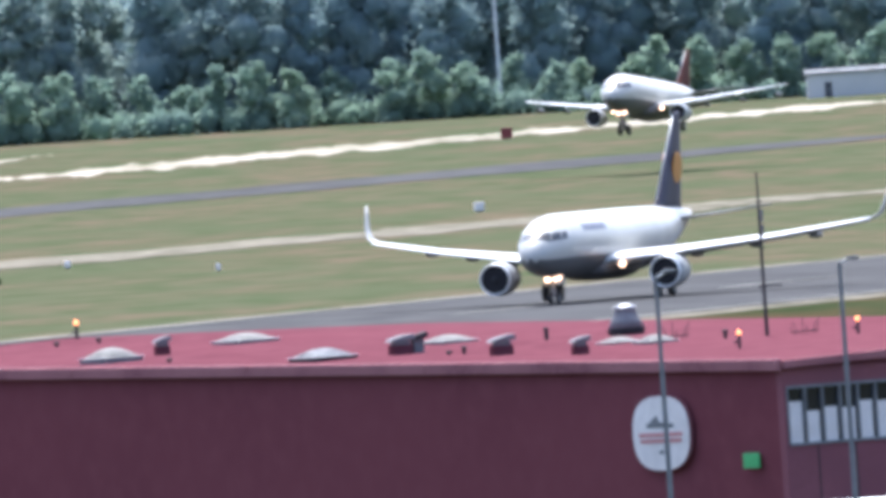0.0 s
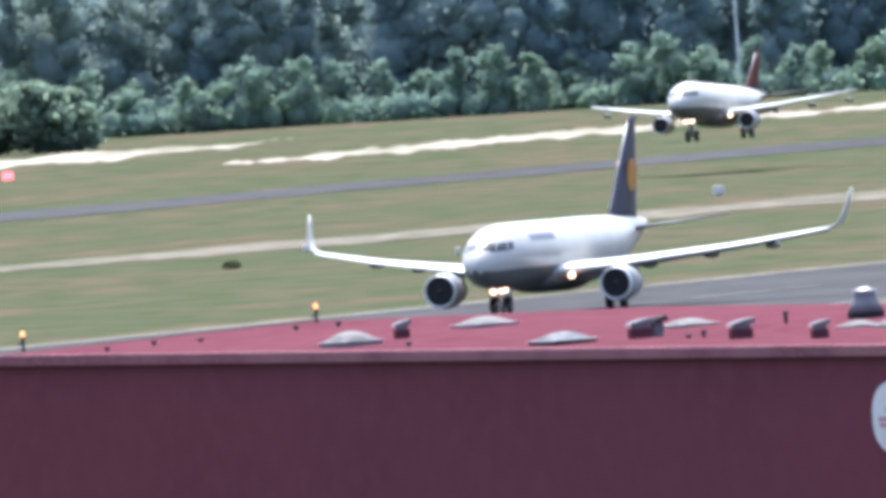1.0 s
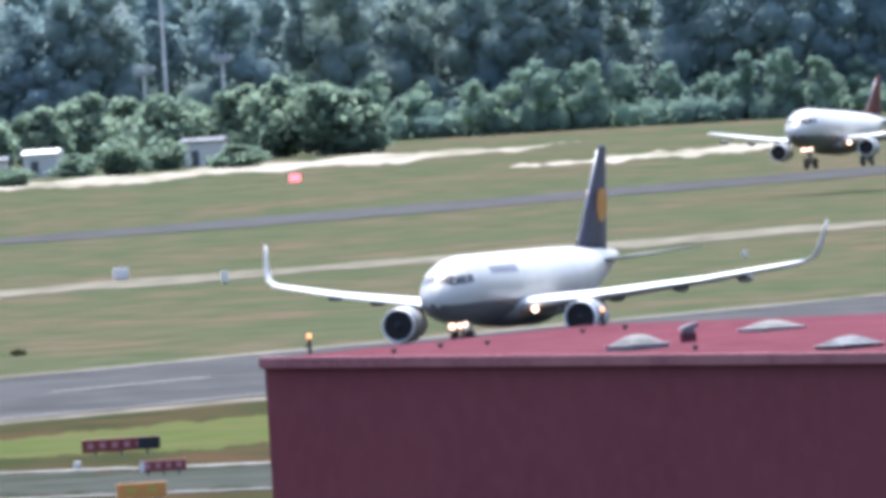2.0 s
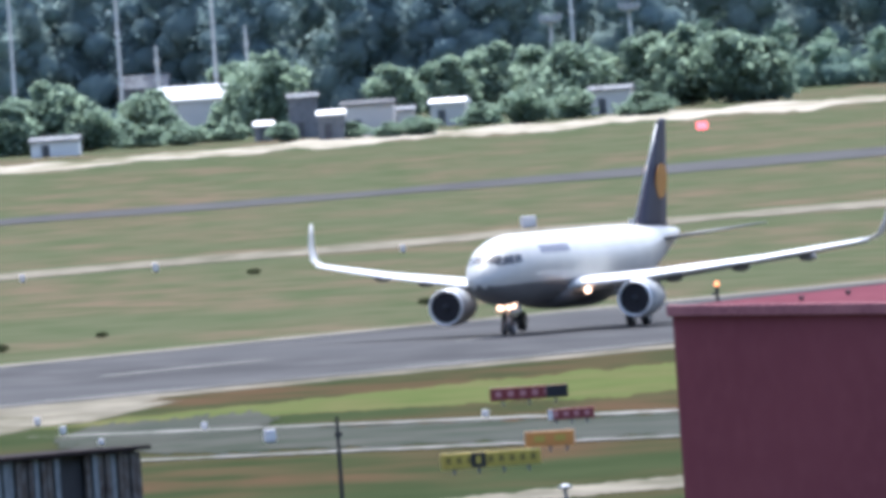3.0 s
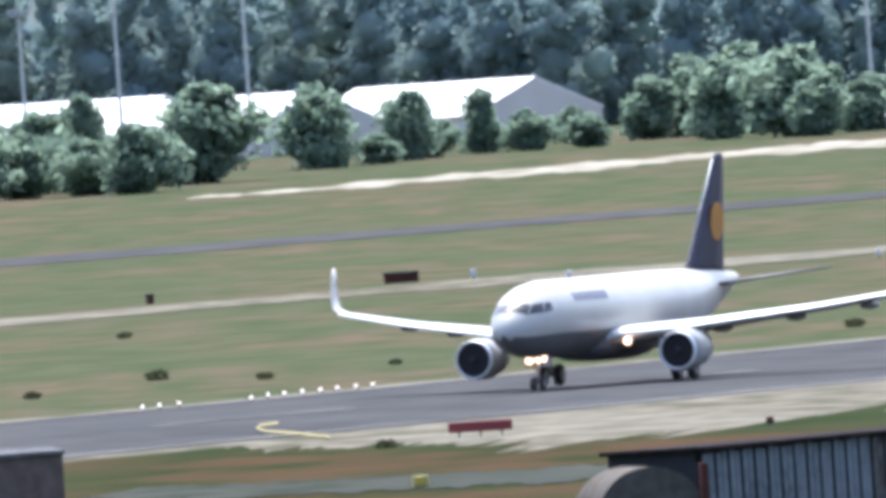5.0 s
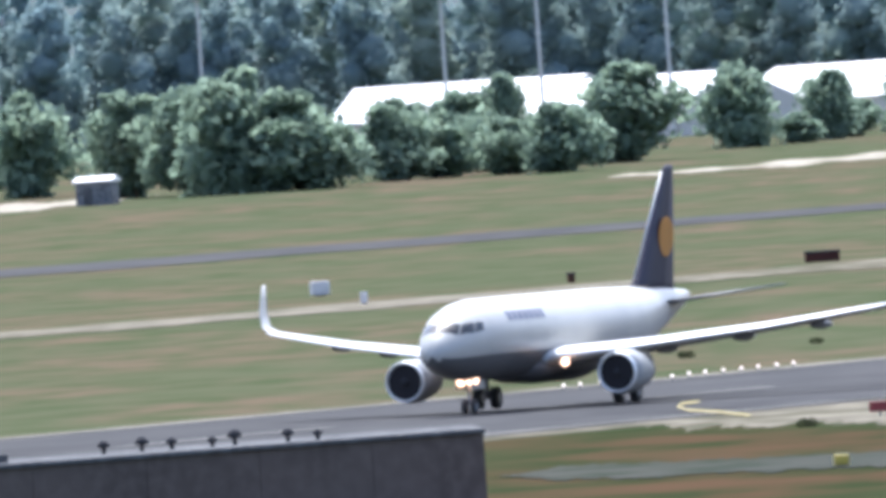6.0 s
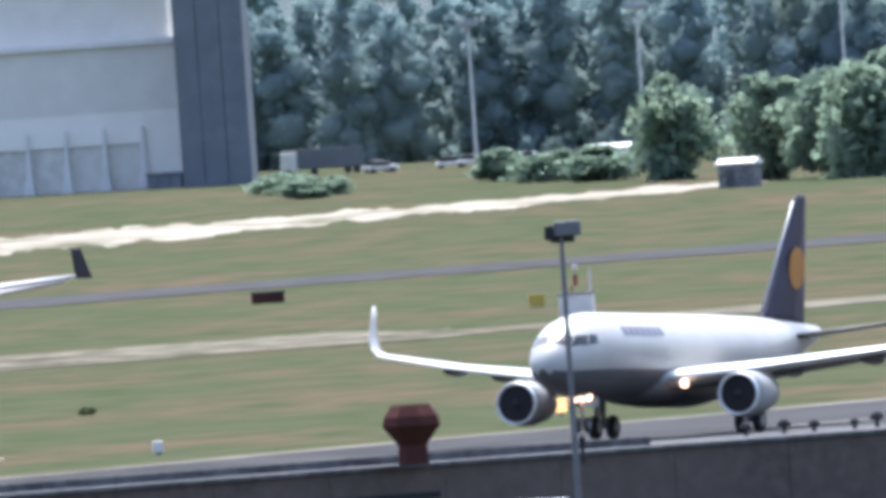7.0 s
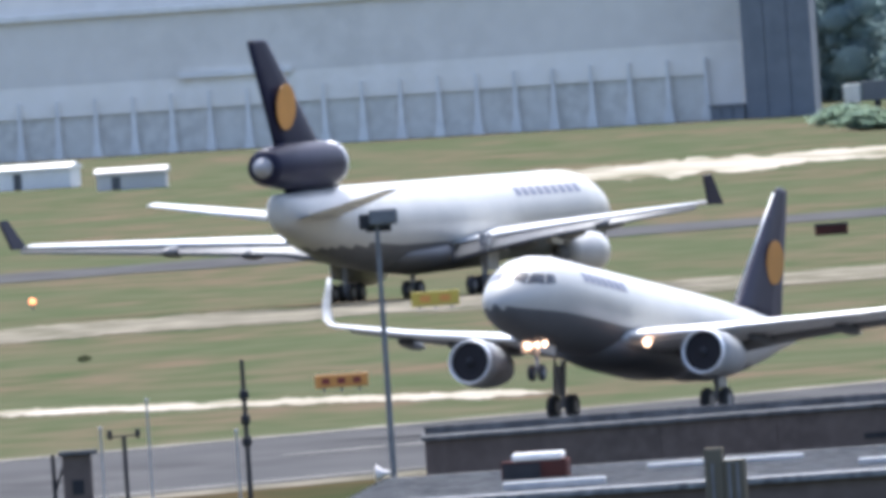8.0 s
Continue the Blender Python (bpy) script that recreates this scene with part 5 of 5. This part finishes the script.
for u, d in ((-1036, 3900), (-1424, 3885), (-1690, 3990)):
    gable_hall(u, d, -45, 35, 23.5, 3.7, 4.3, "white gabled hall with bright sheet roof")
gable_hall(-1860, 3920, -30, 22, 14, 4.0, 4.4, "white gabled hall half hidden by trees")


def small_shed(u, v, w, h, mat, roof, label, slope=.35):
    p = ground_at(u, v)
    ob = thing("shed", at_point(p, random.uniform(-14, 6)), label, "shed", "sheds before the forest")
    part("body", box(-w / 2, w / 2, -2, 2, 0, h - slope), mat, ob)
    part("roof", prism([(-2.3, h - slope), (2.3, h - slope), (2.3, h - slope + .2), (0, h + slope), (-2.3, h - slope + .2)], w + .5, m=Matrix.Rotation(radians(90), 4, "Z")), roof, ob)
    part("door", box(-w * .28, -w * .28 + 1.0, -2.06, -2.0, 0, min(2.1, h - .7)), ROOFGREY, ob)


for u, v, w, h, mat, roof, label in SHEDS:
    small_shed(u, v, w, h, mat, roof, label, 1.0 if w >= 6 and h > 5 else .35)
for u, v in LORRIES:
    p = ground_at(u, v)
    ob = thing("lorry", at_point(p, 4), "dark blue lorry with a white cab", "lorry")
    part("cargo_box", box(-3.6, 5.2, -1.2, 1.2, 1.0, 3.6, bevel=.05), TOWERM, ob)
    cab = part("cab", box(-6.0, -3.8, -1.2, 1.2, .7, 3.3, bevel=.15), WHITEB, ob, "white cab")
    part("windscreen", box(-6.06, -5.95, -1.0, 1.0, 2.0, 2.9), GLASSM, cab)
    for x in (-5.0, -1.5, 3.0, 4.2):
        part("wheel", lathe([(.5, -1.25), (.5, 1.25)], 16, m=Matrix.Translation((x, 0, .5)) @ Matrix.Rotation(radians(90), 4, "X")), TYRE, ob)
for i, (u, v) in enumerate(CARS):
    p = ground_at(u, v)
    ob = thing("car", at_point(p, random.uniform(-20, 20)), "white parked car before the forest", "car", "parked cars before the forest")
    part("body", box(-2.1, 2.1, -.85, .85, .35, .95, bevel=.12), WHITEB, ob)
    part("cabin", prism([(-1.5, .94), (1.1, .94), (.6, 1.5), (-1.2, 1.5)], 1.5), GLASSM, ob, "dark windows")
    part("roof", box(-1.15, .55, -.72, .72, 1.48, 1.56, bevel=.03), WHITEB, ob)
    for x in (-1.3, 1.3):
        for y in (-.75, .75):
            part("wheel", lathe([(.32, -.1), (.32, .1)], 14, m=Matrix.Translation((x, y, .32)) @ Matrix.Rotation(radians(90), 4, "X")), TYRE, ob)


def tall_mast(u, d, h, head, label):
    p = spot(u, d)
    ob = thing("light_mast", at_point(p), label, "mast", "masts before the forest")
    part("pole", tube((0, 0, 0), (0, 0, h), .27, .19), PALEPOLE, ob, "pale painted steel pole")
    if head:
        part("platform", lathe([(.5, h - .2), (1.3, h), (1.3, h + .2)], 12), ZINC, ob)
        for i in range(4):
            part("floodlight", box(-1.5 + i * .8, -.9 + i * .8, -.7, -.2, h + .2, h + .9, bevel=.05), ZINC, ob)
    else:
        for i in range(4):
            part("collar", lathe([(.27, 0), (.34, .1), (.34, .4), (.27, .5)], 10, m=Matrix.Translation((0, 0, h * (i + 1) / 5))), PALEPOLE, ob)


for u, h, head in MASTS:
    tall_mast(u, 4054 if u > 1500 else 3870, h, head, "tall pale floodlight mast before the forest" if head else "tall pale thin mast before the forest")


# ---- trees ----
def leaf_cloud(rng, centre, radii, n, size):
    """Vertices of n small leaf clumps (two bent triangles pairs) on and in an ellipsoid."""
    d = rng.normal(size=(n, 3))
    d /= np.linalg.norm(d, axis=1)[:, None]
    r = rng.uniform(.62, 1.2, n)[:, None]
    c = np.array(centre) + d * r * np.array(radii)
    d = d * .5 + rng.normal(size=(n, 3)) * .6
    d /= np.linalg.norm(d, axis=1)[:, None]
    a = np.cross(rng.normal(size=(n, 3)), d)
    a /= np.linalg.norm(a, axis=1)[:, None] + 1e-9
    a += rng.normal(size=(n, 3)) * .35
    b = np.cross(a, d)
    b /= np.linalg.norm(b, axis=1)[:, None] + 1e-9
    s = size * rng.uniform(.6, 1.4, n)[:, None]
    e = d * s * .35
    return np.stack([c - a * s - e, c + b * s * .8 + e * .3, c + a * s - e, c - b * s * .8 + e * .3], 1)


def cloud_mesh(name, quads, mat):
    v = quads.reshape(-1, 3).astype(np.float32)
    me = bpy.data.meshes.new(name)
    me.vertices.add(len(v))
    me.vertices.foreach_set("co", v.ravel())
    me.loops.add(len(v))
    me.loops.foreach_set("vertex_index", np.arange(len(v), dtype=np.int32))
    me.polygons.add(len(v) // 4)
    me.polygons.foreach_set("loop_start", np.arange(0, len(v), 4, dtype=np.int32))
    me.update(calc_edges=True)
    me.materials.append(mat)
    return me


def ball_quads(nu=7, nv=4):
    """A coarse unit ball, as quads."""
    out = []
    for j in range(nv):
        for i in range(nu):
            q = []
            for di, dj in ((0, 0), (1, 0), (1, 1), (0, 1)):
                a, b = 2 * math.pi * (i + di) / nu, math.pi * (.04 + .92 * (j + dj) / nv)
                q.append((math.sin(b) * math.cos(a), math.sin(b) * math.sin(a), -math.cos(b)))
            out.append(q)
    return np.array(out)


BALL = ball_quads()


def crown_quads(rng, h, w, lobes, n, size, low=.08, full=(.4, .62), core=.62):
    """A crown of uneven lobes, each a lumpy core under many leaf clumps."""
    out = []
    for i in range(lobes):
        f = (i + .5) / lobes
        z = h * (low + (.88 - low) * f) + rng.uniform(-.04, .04) * h
        spread = w * .5 * math.sin(math.pi * (.3 + .62 * f)) ** .8
        a = rng.uniform(0, 2 * math.pi)
        q = spread * rng.uniform(.25, .75)
        rr = spread * rng.uniform(*full)
        c, r3 = (q * math.cos(a), q * math.sin(a), z), (rr, rr, rr * rng.uniform(.7, 1.0))
        if core:
            out.append(np.array(c) + BALL * np.array(r3) * core)
        out.append(leaf_cloud(rng, c, r3, n // lobes, size))
    return np.concatenate(out)


rng = np.random.default_rng(7)
TREE_MESHES = []
for i in range(7):
    h, w = 10.0, rng.uniform(7.0, 10.0)
    crown = cloud_mesh("crown", crown_quads(rng, h, w, 22, 2900, .4, core=.48), LEAF)
    bm = tube((0, 0, 0), (.1, 0, h * .55), .28, .12)
    for k in range(5):
        a = k * 1.3 + i
        tube((0, 0, h * (.22 + .06 * k)), (math.cos(a) * w * .28, math.sin(a) * w * .28, h * (.42 + .08 * k)), .1, .03, 6, bm)
    TREE_MESHES.append((crown, mesh_of("trunk", bm, BARK)))
for i, (u, v, h, wide) in enumerate(TREES):
    p = ground_at(u, v)
    crown, trunk = TREE_MESHES[i % 7]
    ob = thing("tree", at_point(p, i * 47) @ Matrix.Diagonal((wide / 8.5, wide / 8.5, h / 10, 1)), "leafy green tree standing before the forest", "tree", "trees before the forest")
    c = new("crown", crown)
    c.parent = ob
    t = new("trunk", trunk)
    t.parent = ob
for u, v, s in BUSHES:
    p = ground_at(u, v)
    ob = new("bush", cloud_mesh("bush", leaf_cloud(rng, (0, 0, s * .4), (s, s, s * .45), 260, .12 * s), BUSHLEAF))
    ob.matrix_basis = at_point(p)
    tagged(ob, "small dark green bush in the airfield grass", "bush", "bushes on the field")
    part("stem", tube((0, 0, 0), (0, 0, s * .4), .05), BARK, ob)

# the forest: rows of crowns up the wooded rise, each of lumpy lobes under leaf clumps
def lumpy_ball(rng, nu, nv):
    """Points of a closed lump, ring by ring from below, about one unit in radius."""
    b = np.pi * (.04 + .92 * np.arange(nv + 1) / nv)
    a = 2 * np.pi * np.arange(nu) / nu
    p = np.stack([np.outer(np.sin(b), np.cos(a)), np.outer(np.sin(b), np.sin(a)), -np.outer(np.cos(b), np.ones(nu))], 2)
    return p.reshape(-1, 3) * rng.uniform(.7, 1.25, (nv + 1) * nu)[:, None]


NU, NV = 8, 5
RING = np.array([(j * NU + i, j * NU + (i + 1) % NU, (j + 1) * NU + (i + 1) % NU, (j + 1) * NU + i) for j in range(NV) for i in range(NU)])


def wood_mesh(name, lumps, leaves, mat):
    """One mesh of smooth lumps and loose leaf clumps."""
    lv = np.concatenate(lumps)
    faces = (RING[None] + (np.arange(len(lumps)) * (NV + 1) * NU)[:, None, None]).reshape(-1, 4)
    qv = np.concatenate(leaves).reshape(-1, 3)
    quad = np.arange(len(qv)).reshape(-1, 4) + len(lv)
    v, f = np.concatenate([lv, qv]).astype(np.float32), np.concatenate([faces, quad]).astype(np.int32)
    me = bpy.data.meshes.new(name)
    me.vertices.add(len(v))
    me.vertices.foreach_set("co", v.ravel())
    me.loops.add(f.size)
    me.loops.foreach_set("vertex_index", f.ravel())
    me.polygons.add(len(f))
    me.polygons.foreach_set("loop_start", np.arange(0, f.size, 4, dtype=np.int32))
    me.update(calc_edges=True)
    me.polygons.foreach_set("use_smooth", np.arange(len(f)) < len(faces))
    me.materials.append(mat)
    return me


woods = {True: ([], []), False: ([], [])}
# three rows of tall trees close the view; a row of young ones stands before them in the east; lower rows go on behind
for y, x0, x1, step, tall, lobes, n in ((4048, 55, 330, 5.5, (7, 11), 9, 110), (4062, -480, 330, 7.5, (22, 29), 24, 120), (4078, -480, 330, 7.5, (25, 31), 24, 70), (4098, -480, 330, 8.0, (27, 33), 20, 40),
                                        (4140, -480, 330, 9.0, (26, 31), 10, 0), (4200, -480, 330, 9.0, (24, 30), 10, 0), (4280, -480, 330, 10.0, (22, 28), 8, 0)):
    x = x0
    while x < x1:
        x += step * rng.uniform(.6, 1.4)
        yy = y + rng.uniform(-7, 7)
        h, w = rng.uniform(*tall), rng.uniform(8.5, 13)
        if y == 4048:
            w *= .7
        foot = np.array((x, yy, ground_z(x, yy) - .04 * h))
        lumps, leaves = woods[y == 4048]
        for i in range(lobes):
            f = (i + .5) / lobes
            spread = w * .5 * math.sin(math.pi * (.34 + .56 * f)) ** .7
            ang, q = rng.uniform(0, 2 * math.pi), spread * rng.uniform(.2, .7)
            r = spread * rng.uniform(.42, .66)
            c = foot + np.array((q * math.cos(ang), q * math.sin(ang), h * (.05 + .87 * f)))
            r3 = np.array((r, r, r * rng.uniform(.7, 1.0)))
            lumps.append(c + lumpy_ball(rng, NU, NV) * r3 * .75)
            if n:
                q = leaf_cloud(rng, c, r3 * 1.08, n, .27)
                leaves.append(q[(q[:, 0, 1] - c[1]) < .3 * r])
# undergrowth that closes the gaps between the trunks
for edge, x0, x1, n in ((False, -480, 330, 1200), (True, 60, 330, 400)):
    for k in range(n):
        x, yy = rng.uniform(x0, x1), rng.uniform(4042, 4056) if edge else rng.uniform(4052, 4100)
        r = rng.uniform(1.2, 2.6)
        c = np.array((x, yy, ground_z(x, yy) + r * .6))
        woods[edge][0].append(c + lumpy_ball(rng, NU, NV) * r * .75)
        woods[edge][1].append(leaf_cloud(rng, c, (r, r, r), 60, .28))
ob = new("forest", wood_mesh("forest", *woods[False], LEAFHAZE))
tagged(ob, "dense mixed forest, haze painted into its pale bluish green", "forest", kind="stuff")
ob = new("forest_edge", wood_mesh("forest_edge", *woods[True], YOUNG))
tagged(ob, "young bright green trees along the forest edge", "forest", kind="stuff")


# ---- an airliner parked before the hangar ----
p = spot(-4893, 2600) + Vector((-20.5, 0, 0))
PARKED = copy_thing(TAKEOFF, pose(p.x, p.y, ground_z(p.x, p.y) + 0.1, 0, 0, 178))
tagged(PARKED, "white twin-jet airliner parked far off before the hangar")

# ---- what moves ----
def facing(away, u):
    """Turn about z of a thing whose nose points that many degrees to the right of straight away from the camera, at bearing u."""
    return 90 - away - math.degrees(u / UNIT)


def motions():
    # the take-off run: metres along the line from the foot point, of the nose; pitch at the end; a small turn to fit
    # the camera's view
    rows = []
    for t, along, pitch, lift, view_yaw in TAKEOFF_ROWS:
        p = on_line(along + 17.7)
        rows.append((t, pose(p.x, p.y, p.z + 0.12 + lift, -0.9, -pitch, -90 - HEADING - view_yaw)))
    walk(TAKEOFF, rows)
    # the wings bend upward as they take the weight
    for g in TAKEOFF.children:
        if g.name.startswith("wing"):
            side = 1 if g.name == "wing" else -1
            bent = []
            for t, deg in ((0.0, 0), (5.8, 0), (6.5, .5), (7.0, .9), (7.5, 1.5), (8.0, 1.8)):
                q = radians(deg * side)
                bent.append((t, pose(0, 2 * side * (1 - math.cos(q)) + 2.5 * math.sin(q), 2.5 * (1 - math.cos(q)) - 2 * side * math.sin(q), deg * side)))
            walk(g, bent)
    for g in MAIN_GEAR:
        walk(g, [(0.0, pose(0, 0, 0)), (6.3, pose(0, 0, 0)), (7.0, pose(0, 0, -.1)), (7.5, pose(0, 0, -.25)), (8.0, pose(0, 0, -.45))])
    rows = []
    for t, u, d, over, pitch in LANDING_ROWS:
        p = spot(u, d)
        rows.append((t, pose(p.x, p.y, p.z + over, 0, -pitch, -90 - 16.5)))
    walk(LANDING, rows)
    rows = []
    for t in (0.0, 4.0, 6.0, 7.0, 7.5, 8.0):
        p = spot(-4160, 2046) + Vector((math.sin(radians(FREIGHTER_WAY)), math.cos(radians(FREIGHTER_WAY)), 0)) * 12.0 * (t - 8.0)
        rows.append((t, pose(p.x, p.y, ground_z(p.x, p.y) + 0.1, 0, 0, 90 - FREIGHTER_WAY)))
    walk(FREIGHTER, rows)


FREIGHTER_WAY = 19.0
MAIN_GEAR = [c for c in TAKEOFF.children if c.name.startswith("main_gear")]
TAKEOFF_ROWS = [(0.0, 1824, 0, 0, 1.0), (0.5, 1790, 0, 0, 1.0), (1.0, 1755, 0, 0, 1.0), (2.0, 1683.5, 0, 0, 1.0), (3.0, 1611, 0, 0, 1.0), (3.5, 1575, 0, 0, 0.9), (4.0, 1538.5, 0, 0, 0.8), (4.5, 1501.5, 0, 0, 0.8),
                (5.2, 1448.6, 0, 0, 0.8), (5.8, 1403, 0, 0, 0.8), (6.3, 1365, 0.3, 0, 0.8), (6.5, 1350.5, 0.8, 0, 0.7), (7.0, 1312.5, 2.2, 0.1, 0.3), (7.5, 1274, 4.2, 0.3, 0.0), (8.0, 1234.5, 7.2, 0.75, -0.4)]
LANDING_ROWS = [(0.0, 2333, 3110, 4.2, 3.5), (0.5, 2185, 3080, 3.9, 3), (1.0, 2028, 3050, 3.4, 2.5), (1.2, 1974, 3038, 3.2, 2.5), (2.3, 1625, 2970, 2.4, 2), (2.5, 1555, 2958, 2.3, 2), (4.0, 1080, 2868, 1.2, 2), (8.0, -180, 2630, 0.1, 0)]
motions()
